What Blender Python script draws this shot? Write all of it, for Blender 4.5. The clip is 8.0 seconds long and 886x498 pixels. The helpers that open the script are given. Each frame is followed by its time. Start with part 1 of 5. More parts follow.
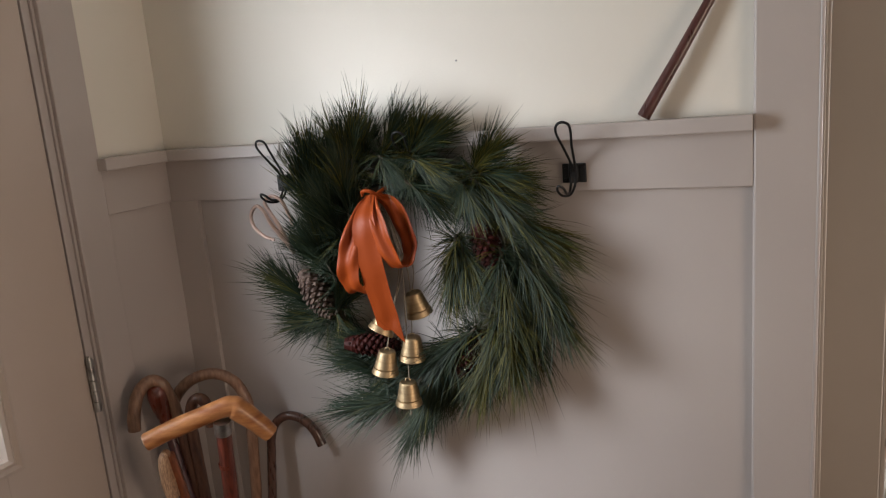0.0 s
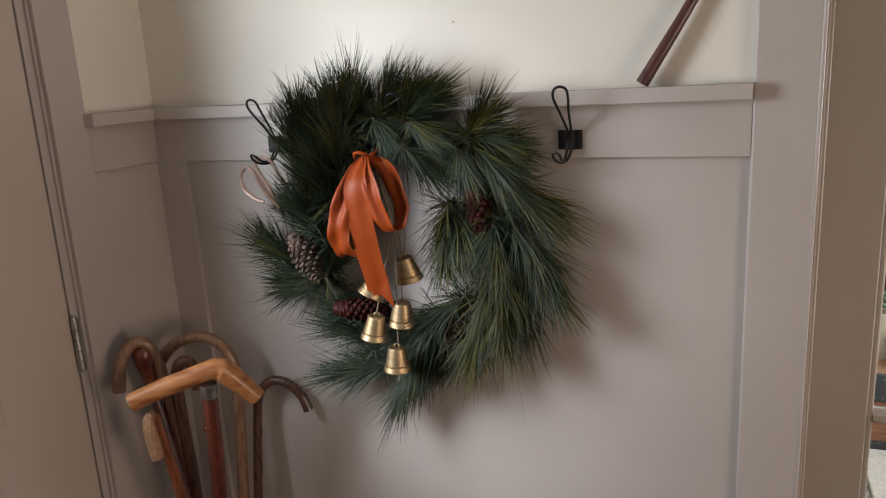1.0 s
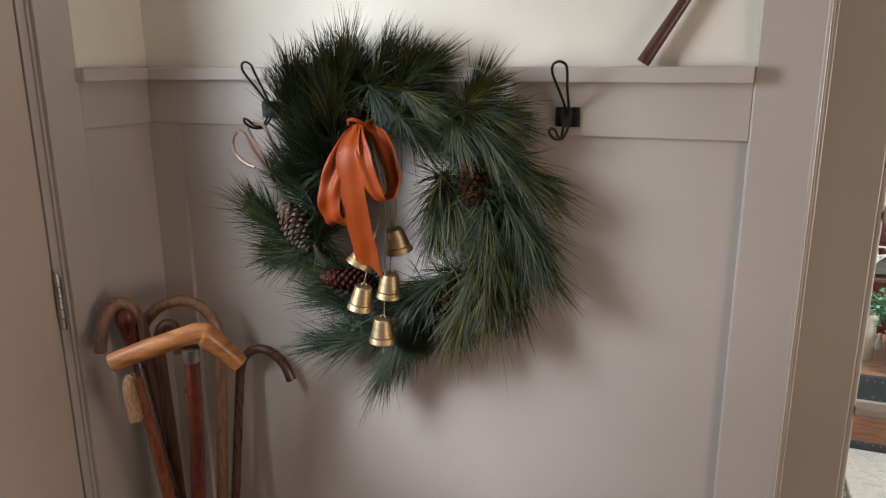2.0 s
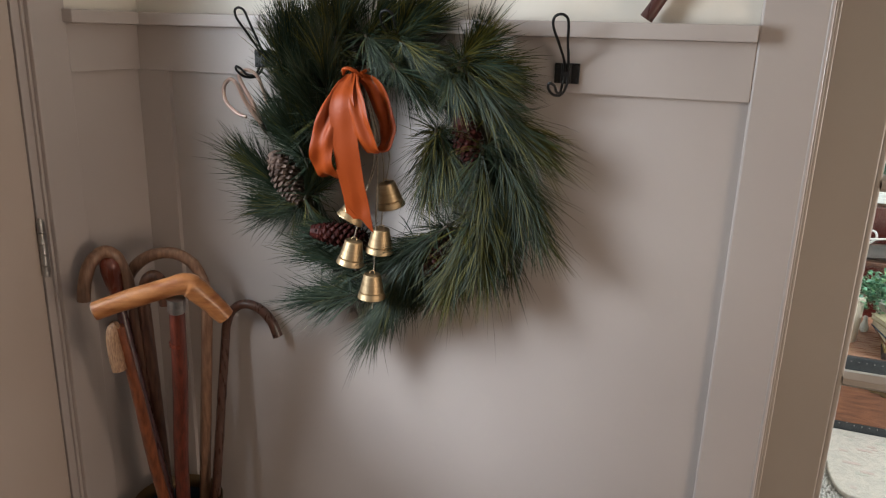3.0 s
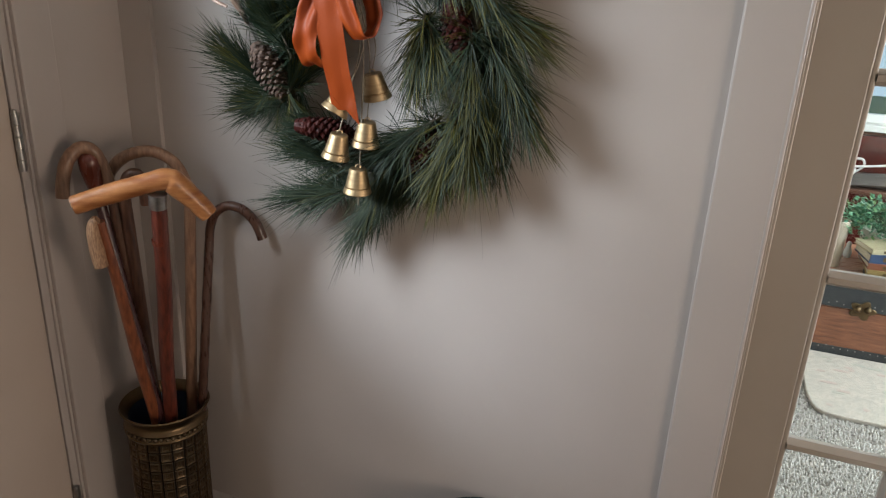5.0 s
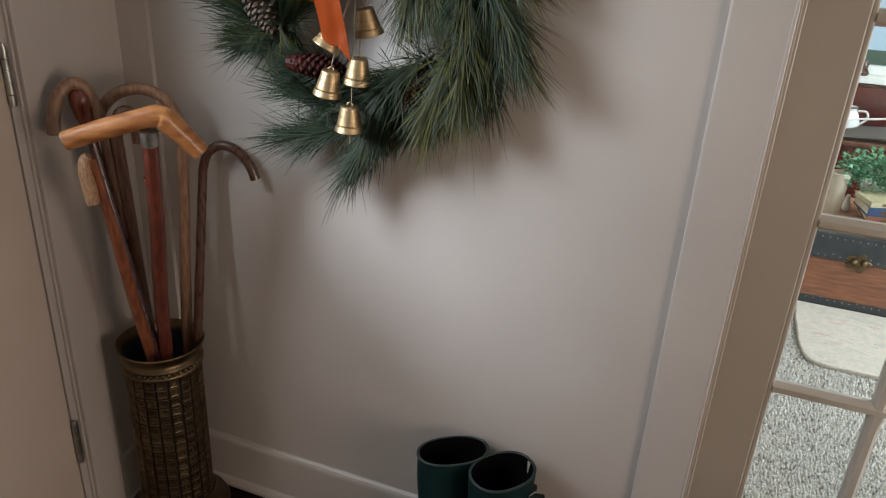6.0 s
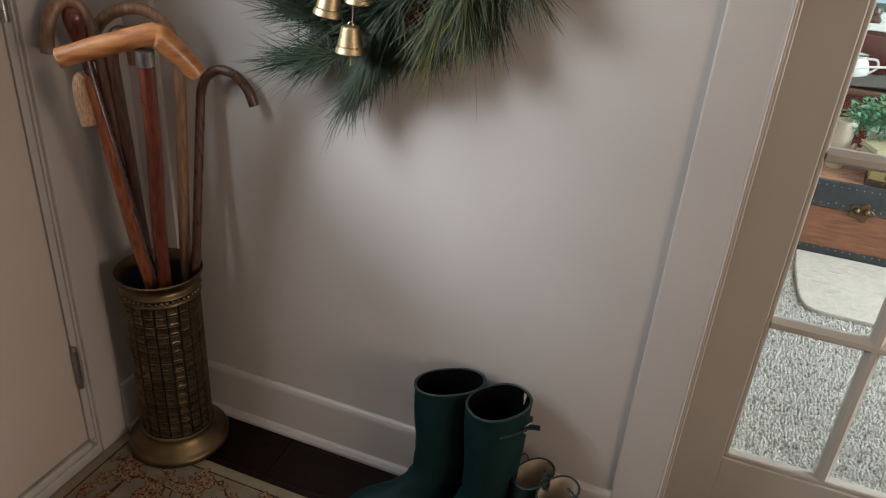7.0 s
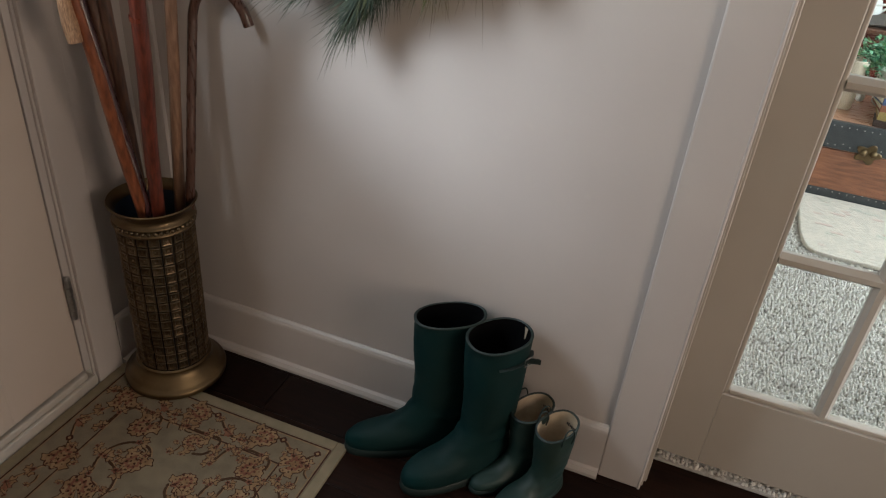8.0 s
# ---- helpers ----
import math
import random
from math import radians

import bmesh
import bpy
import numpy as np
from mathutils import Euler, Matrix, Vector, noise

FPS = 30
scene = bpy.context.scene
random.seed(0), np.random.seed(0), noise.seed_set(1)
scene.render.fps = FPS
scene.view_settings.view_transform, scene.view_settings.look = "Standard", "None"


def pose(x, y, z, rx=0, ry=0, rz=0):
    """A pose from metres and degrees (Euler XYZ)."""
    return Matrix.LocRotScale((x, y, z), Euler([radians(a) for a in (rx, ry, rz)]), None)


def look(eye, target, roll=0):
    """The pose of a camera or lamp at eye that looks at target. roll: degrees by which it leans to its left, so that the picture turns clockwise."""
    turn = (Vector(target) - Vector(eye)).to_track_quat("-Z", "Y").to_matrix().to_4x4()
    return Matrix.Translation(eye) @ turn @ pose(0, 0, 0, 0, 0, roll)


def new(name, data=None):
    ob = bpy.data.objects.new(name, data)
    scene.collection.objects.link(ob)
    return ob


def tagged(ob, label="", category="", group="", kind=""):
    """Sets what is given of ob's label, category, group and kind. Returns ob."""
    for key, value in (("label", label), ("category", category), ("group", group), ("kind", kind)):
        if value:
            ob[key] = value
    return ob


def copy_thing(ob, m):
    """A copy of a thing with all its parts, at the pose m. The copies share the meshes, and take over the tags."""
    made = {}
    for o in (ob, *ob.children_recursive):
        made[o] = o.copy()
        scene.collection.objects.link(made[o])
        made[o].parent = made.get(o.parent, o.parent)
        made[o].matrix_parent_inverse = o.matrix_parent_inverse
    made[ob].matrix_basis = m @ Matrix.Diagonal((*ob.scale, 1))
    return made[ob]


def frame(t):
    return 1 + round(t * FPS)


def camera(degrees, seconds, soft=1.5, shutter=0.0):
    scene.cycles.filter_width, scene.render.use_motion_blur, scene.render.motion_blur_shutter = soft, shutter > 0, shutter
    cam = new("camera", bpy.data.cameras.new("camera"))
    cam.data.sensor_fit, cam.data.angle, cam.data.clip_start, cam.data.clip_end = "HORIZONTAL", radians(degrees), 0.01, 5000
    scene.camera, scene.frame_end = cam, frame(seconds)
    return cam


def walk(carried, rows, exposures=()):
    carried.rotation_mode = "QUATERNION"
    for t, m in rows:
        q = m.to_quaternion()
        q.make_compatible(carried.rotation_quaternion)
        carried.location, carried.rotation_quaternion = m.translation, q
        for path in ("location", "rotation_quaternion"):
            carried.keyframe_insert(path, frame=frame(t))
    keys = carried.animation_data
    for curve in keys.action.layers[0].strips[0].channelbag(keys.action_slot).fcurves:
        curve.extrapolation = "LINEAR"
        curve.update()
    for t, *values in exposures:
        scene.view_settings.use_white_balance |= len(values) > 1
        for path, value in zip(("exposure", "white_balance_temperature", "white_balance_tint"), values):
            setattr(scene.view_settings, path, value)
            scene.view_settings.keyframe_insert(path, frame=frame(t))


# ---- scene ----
cam = camera(62.0, 8.0, soft=1.15)
PATH = [
    (0, (1.13, -1.202, 1.499), (0.352, 0.596, 1.094), -4.7),
    (0.5, (1.125, -1.196, 1.485), (0.359, 0.599, 1.046), -4.2),
    (1, (1.121, -1.195, 1.477), (0.371, 0.599, 1.01), -3.2),
    (2.5, (1.119, -1.186, 1.433), (0.407, 0.607, 0.909), 0.9),
    (3, (1.114, -1.183, 1.413), (0.42, 0.607, 0.854), 1.7),
    (3.5, (1.115, -1.177, 1.395), (0.432, 0.606, 0.799), 2.1),
    (4, (1.115, -1.173, 1.38), (0.444, 0.599, 0.738), 2.3),
    (4.5, (1.115, -1.178, 1.365), (0.462, 0.584, 0.682), 2.4),
    (4.7, (1.114, -1.183, 1.352), (0.47, 0.579, 0.66), 2.5),
    (5.8, (1.142, -1.194, 1.319), (0.513, 0.531, 0.526), 2.8),
    (6, (1.14, -1.192, 1.315), (0.519, 0.522, 0.493), 3.2),
    (6.5, (1.144, -1.195, 1.29), (0.534, 0.497, 0.415), 3.7),
    (7, (1.145, -1.198, 1.27), (0.55, 0.467, 0.336), 4.3),
    (7.5, (1.137, -1.195, 1.242), (0.565, 0.442, 0.244), 4.9),
    (8, (1.132, -1.184, 1.227), (0.582, 0.421, 0.167), 5.3),
]
walk(cam, [(t, look(eye, target, roll)) for t, eye, target, roll in PATH], [(0.0, -0.13, 6250, 10), (1.2, -0.06, 6200, 9), (3.5, 0.08, 6100, 7), (6.2, 0.13, 5950, 3), (8.0, 0.16, 5950, 3)])

# ---- light ----
world = bpy.data.worlds.new("sky")
scene.world = world
world.use_nodes = True
sky = world.node_tree.nodes.new("ShaderNodeTexSky")
sky.sky_type, sky.sun_disc = "NISHITA", False
sky.sun_elevation, sky.sun_rotation = radians(23), radians(225)
world.node_tree.links.new(sky.outputs[0], world.node_tree.nodes["Background"].inputs[0])
world.node_tree.nodes["Background"].inputs[1].default_value = 0.05


def lamp(name, kind, m, energy, color, size=1.0, size_y=1.0):
    data = bpy.data.lights.new(name, kind)
    data.energy, data.color = energy, color
    if kind == "AREA":
        data.shape, data.size, data.size_y = "RECTANGLE", size, size_y
    else:
        data.angle = radians(size)
    ob = new(name, data)
    ob.matrix_world = m
    return ob


lamp("sun", "SUN", look((0, 0, 5), (0.95, 1.0, 4.40)), 2.15, (0.92, 0.96, 1.0), 15)
# daylight in the opening of the entry door's window
entry_lamp = lamp("entry_daylight", "AREA", look((-0.075, -0.72, 1.50), (1.0, -0.72, 1.42)), 14.0, (0.93, 0.97, 1.0), 0.36, 0.50)
entry_lamp.data.spread = radians(162)
# fill lamp added to brighten the living room, at an assumed unseen side opening
lamp("living_room_daylight", "AREA", look((3.52, 1.15, 1.45), (1.0, 1.15, 1.1)), 98.0, (0.94, 0.97, 1.0), 1.5, 1.3)
# warm fill lamp added out of view, at an assumed opening in the east wall
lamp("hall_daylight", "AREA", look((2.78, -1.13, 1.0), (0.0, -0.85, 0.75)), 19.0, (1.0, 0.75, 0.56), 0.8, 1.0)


# ---- materials ----
def mat(name, color, rough=0.5, metal=0.0, color2=None, scale=6.0, detail=6.0, bump=0.05, bscale=180.0, rvar=0.08,
        stretch=(1, 1, 1), island=None, objvar=0.0, coat=0.0, sheen=0.0, spec=0.5, aniso=0.0, contrast=0.3):
    """A surface whose colour, gloss and relief vary at two scales."""
    m = bpy.data.materials.new(name)
    m.use_nodes = True
    nt = m.node_tree
    b = nt.nodes["Principled BSDF"]
    tc = nt.nodes.new("ShaderNodeTexCoord")
    mp = nt.nodes.new("ShaderNodeMapping")
    mp.inputs["Scale"].default_value = stretch
    nt.links.new(tc.outputs["Object"], mp.inputs[0])
    n1 = nt.nodes.new("ShaderNodeTexNoise")
    n1.inputs["Scale"].default_value, n1.inputs["Detail"].default_value = scale, detail
    nt.links.new(mp.outputs[0], n1.inputs["Vector"])
    ramp = nt.nodes.new("ShaderNodeValToRGB")
    ramp.color_ramp.elements[0].position, ramp.color_ramp.elements[1].position = 0.5 - contrast / 2, 0.5 + contrast / 2
    c2 = color2 or tuple(c * 0.88 for c in color)
    ramp.color_ramp.elements[0].color, ramp.color_ramp.elements[1].color = (*c2, 1), (*color, 1)
    nt.links.new(n1.outputs[0], ramp.inputs[0])
    out = ramp.outputs[0]
    if island or objvar:
        src = nt.nodes.new("ShaderNodeNewGeometry").outputs["Random Per Island"] if island else nt.nodes.new("ShaderNodeObjectInfo").outputs["Random"]
        if island:
            r2 = nt.nodes.new("ShaderNodeValToRGB")
            r2.color_ramp.elements[0].color, r2.color_ramp.elements[1].color = (*island[0], 1), (*island[-1], 1)
            for i, c in enumerate(island[1:-1]):
                e = r2.color_ramp.elements.new((i + 1) / (len(island) - 1))
                e.color = (*c, 1)
            nt.links.new(src, r2.inputs[0])
            mixn = nt.nodes.new("ShaderNodeMix")
            mixn.data_type, mixn.blend_type = "RGBA", "MIX"
            mixn.inputs[0].default_value = 0.8
            nt.links.new(out, mixn.inputs[6])
            nt.links.new(r2.outputs[0], mixn.inputs[7])
            out = mixn.outputs[2]
        else:
            hsv = nt.nodes.new("ShaderNodeHueSaturation")
            mr = nt.nodes.new("ShaderNodeMapRange")
            mr.inputs[3].default_value, mr.inputs[4].default_value = 1 - objvar, 1 + objvar
            nt.links.new(src, mr.inputs[0])
            nt.links.new(mr.outputs[0], hsv.inputs["Value"])
            nt.links.new(out, hsv.inputs["Color"])
            out = hsv.outputs[0]
    nt.links.new(out, b.inputs["Base Color"])
    n2 = nt.nodes.new("ShaderNodeTexNoise")
    n2.inputs["Scale"].default_value, n2.inputs["Detail"].default_value = bscale, 4
    nt.links.new(mp.outputs[0], n2.inputs["Vector"])
    if bump:
        bp = nt.nodes.new("ShaderNodeBump")
        bp.inputs["Strength"].default_value, bp.inputs["Distance"].default_value = bump, 0.002
        nt.links.new(n2.outputs[0], bp.inputs["Height"])
        nt.links.new(bp.outputs[0], b.inputs["Normal"])
    mr2 = nt.nodes.new("ShaderNodeMapRange")
    mr2.inputs[3].default_value, mr2.inputs[4].default_value = max(0.02, rough - rvar), min(1, rough + rvar)
    nt.links.new(n1.outputs[0], mr2.inputs[0])
    nt.links.new(mr2.outputs[0], b.inputs["Roughness"])
    b.inputs["Metallic"].default_value = metal
    b.inputs["Specular IOR Level"].default_value = spec
    b.inputs["Coat Weight"].default_value = coat
    b.inputs["Sheen Weight"].default_value = sheen
    b.inputs["Anisotropic"].default_value = aniso
    return m


def glass_mat():
    m = bpy.data.materials.new("clear_glass")
    m.use_nodes = True
    nt = m.node_tree
    b = nt.nodes["Principled BSDF"]
    nt.nodes.remove(b)
    tr, gl, mx, fr = (nt.nodes.new(k) for k in ("ShaderNodeBsdfTransparent", "ShaderNodeBsdfGlossy", "ShaderNodeMixShader", "ShaderNodeFresnel"))
    gl.inputs["Roughness"].default_value = 0.02
    tr.inputs[0].default_value = (0.96, 0.98, 0.97, 1)
    fr.inputs[0].default_value = 1.45
    nt.links.new(fr.outputs[0], mx.inputs[0])
    nt.links.new(tr.outputs[0], mx.inputs[1])
    nt.links.new(gl.outputs[0], mx.inputs[2])
    nt.links.new(mx.outputs[0], nt.nodes["Material Output"].inputs[0])
    return m


def glow(name, color, strength):
    m = bpy.data.materials.new(name)
    m.use_nodes = True
    nt = m.node_tree
    em = nt.nodes.new("ShaderNodeEmission")
    tc = nt.nodes.new("ShaderNodeTexCoord")
    n = nt.nodes.new("ShaderNodeTexNoise")
    n.inputs["Scale"].default_value = 1.3
    r = nt.nodes.new("ShaderNodeValToRGB")
    r.color_ramp.elements[0].color, r.color_ramp.elements[1].color = (*[c * 0.7 for c in color], 1), (*color, 1)
    nt.links.new(tc.outputs["Object"], n.inputs["Vector"])
    nt.links.new(n.outputs[0], r.inputs[0])
    nt.links.new(r.outputs[0], em.inputs[0])
    em.inputs[1].default_value = strength
    nt.links.new(em.outputs[0], nt.nodes["Material Output"].inputs[0])
    return m


M_trim = mat("greige_paint", (0.44, 0.39, 0.365), 0.42, color2=(0.41, 0.362, 0.34), scale=2.5, bump=0.05, bscale=160)
M_wall = mat("cream_wall_paint", (0.70, 0.66, 0.59), 0.62, color2=(0.665, 0.625, 0.555), scale=1.8, bump=0.10, bscale=260)
M_door = mat("door_paint", (0.475, 0.395, 0.340), 0.38, color2=(0.445, 0.37, 0.318), scale=3, bump=0.03, bscale=90)
M_fdoor = mat("french_door_paint", (0.39, 0.343, 0.297), 0.36, color2=(0.36, 0.316, 0.273), scale=3, bump=0.03, bscale=90)
M_ceil = mat("ceiling_paint", (0.78, 0.76, 0.72), 0.8, scale=3, bump=0.1, bscale=120)
M_plank = mat("dark_stained_wood", (0.016, 0.0058, 0.0034), 0.34, color2=(0.004, 0.0018, 0.0014), spec=0.16, scale=9, stretch=(1, 14, 14), bump=0.12, bscale=60, objvar=0.35, contrast=0.5)
M_carpet = mat("loop_carpet", (0.54, 0.51, 0.46), 0.95, color2=(0.38, 0.35, 0.31), scale=14, bump=0.3, bscale=500, spec=0.1,
               island=((0.20, 0.17, 0.145), (0.46, 0.42, 0.385), (0.53, 0.49, 0.45), (0.57, 0.53, 0.49), (0.60, 0.56, 0.52)))
M_carpet_base = mat("carpet_backing", (0.44, 0.41, 0.38), 0.95, color2=(0.34, 0.315, 0.29), scale=120, bump=0.4, bscale=600, spec=0.1)
M_glass = glass_mat()
M_steel = mat("worn_steel", (0.46, 0.45, 0.44), 0.38, 1.0, color2=(0.30, 0.29, 0.28), scale=60, bump=0.06, bscale=300)
M_alu = mat("threshold_metal", (0.50, 0.45, 0.40), 0.5, 0.2, scale=20, bump=0.05)
M_iron = mat("black_iron", (0.012, 0.012, 0.013), 0.42, 0.3, scale=50, bump=0.15, bscale=300)
M_brass = mat("aged_brass", (0.19, 0.132, 0.070), 0.42, 1.0, color2=(0.085, 0.058, 0.034), scale=16, bump=0.10, bscale=220, rvar=0.14, contrast=0.6)
M_brass_dark = mat("tarnished_brass", (0.035, 0.028, 0.020), 0.6, 0.8, color2=(0.018, 0.015, 0.012), scale=30, bump=0.15, bscale=300, contrast=0.6)
M_tile = mat("embossed_brass", (0.23, 0.165, 0.10), 0.40, 1.0, color2=(0.065, 0.046, 0.034), scale=40, bump=0.12, bscale=350, objvar=0.25, contrast=0.6)
M_blueblack = mat("dark_lining", (0.022, 0.032, 0.058), 0.5, scale=30, bump=0.1)
M_bell = mat("brushed_gold_metal", (0.50, 0.375, 0.225), 0.46, 1.0, color2=(0.36, 0.262, 0.152), scale=26, stretch=(1, 1, 6), bump=0.10, bscale=240, objvar=0.08)
M_bell_in = mat("bell_inside", (0.12, 0.09, 0.05), 0.5, 1.0, scale=30, bump=0.05)
M_twine = mat("jute_twine", (0.30, 0.25, 0.19), 0.9, scale=200, bump=0.5, bscale=900, color2=(0.16, 0.13, 0.10))
M_satin = mat("orange_satin", (0.29, 0.052, 0.007), 0.52, color2=(0.22, 0.036, 0.005), scale=5, stretch=(1, 1, 0.4), bump=0.05, bscale=700, aniso=0.4, spec=0.20)
M_copper = mat("rose_gold_metal", (0.68, 0.52, 0.45), 0.30, 1.0, color2=(0.58, 0.42, 0.35), scale=40, bump=0.04)
M_blade = mat("scissor_steel", (0.42, 0.40, 0.39), 0.35, 1.0, scale=60, bump=0.05)


def wood(name, c1, c2, rough=0.38, scale=10, st=(6, 6, 1), coat=0.25):
    return mat(name, c1, rough, color2=c2, scale=scale * 1.6, stretch=st, bump=0.22, bscale=70, contrast=0.34, coat=coat, rvar=0.16, detail=9)


M_w_light = wood("honey_wood", (0.44, 0.19, 0.066), (0.235, 0.080, 0.026), scale=9, st=(1.6, 1.6, 7), coat=0.15)
M_w_end = wood("pale_end_grain", (0.40, 0.235, 0.13), (0.17, 0.085, 0.045), 0.6, 60, coat=0)
M_w_red = wood("red_brown_wood", (0.155, 0.034, 0.019), (0.060, 0.014, 0.009), scale=16)
M_w_brown = wood("brown_wood", (0.145, 0.062, 0.034), (0.060, 0.023, 0.014), scale=18)
M_w_tan = wood("tan_wood", (0.270, 0.150, 0.090), (0.150, 0.075, 0.045), scale=18)
M_w_purple = wood("dark_plum_wood", (0.065, 0.020, 0.022), (0.035, 0.012, 0.014), 0.3, scale=20)
M_w_knob = wood("mahogany_knob", (0.17, 0.035, 0.018), (0.095, 0.02, 0.011), 0.28, scale=10)
M_w_dark = wood("dark_brown_wood", (0.085, 0.036, 0.022), (0.045, 0.019, 0.013), 0.3, scale=20)
M_w_orange = wood("orange_brown_wood", (0.25, 0.078, 0.032), (0.11, 0.032, 0.015), scale=16)
M_needle = mat("pine_needles", (0.022, 0.039, 0.023), 0.5, color2=(0.014, 0.028, 0.018), scale=12, bump=0, spec=0.13,
               island=((0.005, 0.011, 0.007), (0.013, 0.025, 0.014), (0.044, 0.058, 0.036), (0.010, 0.020, 0.013), (0.044, 0.052, 0.021), (0.015, 0.030, 0.019), (0.080, 0.090, 0.058)))
M_needle_y = mat("olive_pine_needles", (0.080, 0.076, 0.013), 0.5, color2=(0.055, 0.058, 0.013), scale=12, bump=0, spec=0.13,
                 island=((0.016, 0.020, 0.005), (0.070, 0.066, 0.011), (0.145, 0.125, 0.028), (0.034, 0.036, 0.010), (0.095, 0.080, 0.022)))
M_twig = mat("twig_bark", (0.060, 0.045, 0.028), 0.8, scale=40, bump=0.3, bscale=200)
M_cone = mat("red_brown_cone", (0.045, 0.009, 0.007), 0.5, color2=(0.025, 0.008, 0.007), scale=30, bump=0.15, bscale=300,
             spec=0.14, island=((0.010, 0.003, 0.0028), (0.030, 0.006, 0.005), (0.050, 0.011, 0.009)))
M_cone_dry = mat("dry_brown_cone", (0.10, 0.055, 0.038), 0.75, color2=(0.07, 0.035, 0.024), scale=30, bump=0.2, bscale=300,
                 island=((0.03, 0.016, 0.012), (0.07, 0.04, 0.028), (0.14, 0.092, 0.07)))
M_rubber = mat("dark_green_rubber", (0.0008, 0.0195, 0.0215), 0.62, color2=(0.0085, 0.0200, 0.0185), scale=9, bump=0.30, bscale=22, rvar=0.16, spec=0.16, contrast=0.5)
M_rubber_in = mat("black_boot_lining", (0.003, 0.003, 0.0035), 0.95, scale=60, bump=0.1, spec=0.05)
M_sole = mat("dark_rubber_sole", (0.007, 0.017, 0.016), 0.6, scale=30, bump=0.2)
M_kid = mat("teal_rubber", (0.0045, 0.026, 0.0245), 0.58, color2=(0.0190, 0.028, 0.022), scale=12, bump=0.22, bscale=30, rvar=0.14, spec=0.36, contrast=0.5)
M_lining = mat("cream_cotton_lining", (0.44, 0.35, 0.25), 0.9, color2=(0.36, 0.28, 0.20), scale=60, bump=0.3, bscale=700)
M_ink = mat("dark_print", (0.03, 0.028, 0.03), 0.8, scale=40, bump=0)
M_stick = wood("chocolate_wood", (0.085, 0.028, 0.022), (0.05, 0.016, 0.014), 0.32)


# ---- mesh helpers ----
WORLD = {}


def mesh_of(name, vf, material, smooth=False):
    me = bpy.data.meshes.new(name)
    me.from_pydata([tuple(v) for v in vf[0]], [], [tuple(f) for f in vf[1]])
    for m in (material if isinstance(material, (list, tuple)) else [material]):
        me.materials.append(m)
    bm = bmesh.new()
    bm.from_mesh(me)
    if len(bm.faces) < 60000:
        bmesh.ops.recalc_face_normals(bm, faces=bm.faces)
    for f in bm.faces:
        f.smooth = smooth
    bm.to_mesh(me)
    bm.free()
    if smooth:
        me.set_sharp_from_angle(angle=radians(42))
    return me


def thing(name, at=(0, 0, 0), label="", category="", group="", kind=""):
    ob = new(name)
    ob.location = at
    ob.empty_display_size = 0.05
    WORLD[ob] = Matrix.Translation(at)
    return tagged(ob, label, category, group, kind)


def part(name, vf, material, parent=None, label="", smooth=False, local=False):
    me = vf if isinstance(vf, bpy.types.Mesh) else mesh_of(name, vf, material, smooth)
    ob = new(name, me)
    if parent is not None:
        ob.parent = parent
        if not local:
            ob.matrix_parent_inverse = WORLD.get(parent, Matrix.Identity(4)).inverted()
    if label:
        ob["label"] = label
    return ob


def structure(name, vf, material, label, category, smooth=False):
    return tagged(part(name, vf, material, None, "", smooth), label, category, kind="structure")


def join(*parts):
    V, F = [], []
    for v, f in parts:
        o = len(V)
        V += [tuple(p) for p in v]
        F += [tuple(i + o for i in q) for q in f]
    return V, F


def box(x0, x1, y0, y1, z0, z1, b=0.0015):
    """A board with eased edges."""
    bm = bmesh.new()
    bmesh.ops.create_cube(bm, size=1.0)
    for v in bm.verts:
        v.co = ((x0 + x1) / 2 + v.co.x * (x1 - x0), (y0 + y1) / 2 + v.co.y * (y1 - y0), (z0 + z1) / 2 + v.co.z * (z1 - z0))
    b = min(b, (x1 - x0) * 0.3, (y1 - y0) * 0.3, (z1 - z0) * 0.3)
    if b > 0:
        bmesh.ops.bevel(bm, geom=bm.edges[:], offset=b, segments=2, profile=0.5, affect="EDGES")
    bm.verts.index_update()
    out = [v.co.copy() for v in bm.verts], [[v.index for v in f.verts] for f in bm.faces]
    bm.free()
    return out


def moved(vf, m):
    return [m @ Vector(v) for v in vf[0]], vf[1]


def lathe(profile, n=32, cx=0.0, cy=0.0):
    V, F = [], []
    k = len(profile)
    for i in range(n):
        a = 2 * math.pi * i / n
        V += [(cx + r * math.cos(a), cy + r * math.sin(a), z) for r, z in profile]
    for i in range(n):
        j = (i + 1) % n
        F += [(i * k + q, j * k + q, j * k + q + 1, i * k + q + 1) for q in range(k - 1)]
    return V, F


def smooth_path(pts, steps=8):
    """Points along a smooth curve through pts."""
    P = [Vector(p) for p in pts]
    P = [P[0] * 2 - P[1]] + P + [P[-1] * 2 - P[-2]]
    out = []
    for i in range(1, len(P) - 2):
        a, b, c, d = P[i - 1:i + 3]
        for s in range(steps):
            t = s / steps
            out.append(0.5 * ((2 * b) + (c - a) * t + (2 * a - 5 * b + 4 * c - d) * t * t + (3 * b - a - 3 * c + d) * t ** 3))
    return out + [P[-2]]


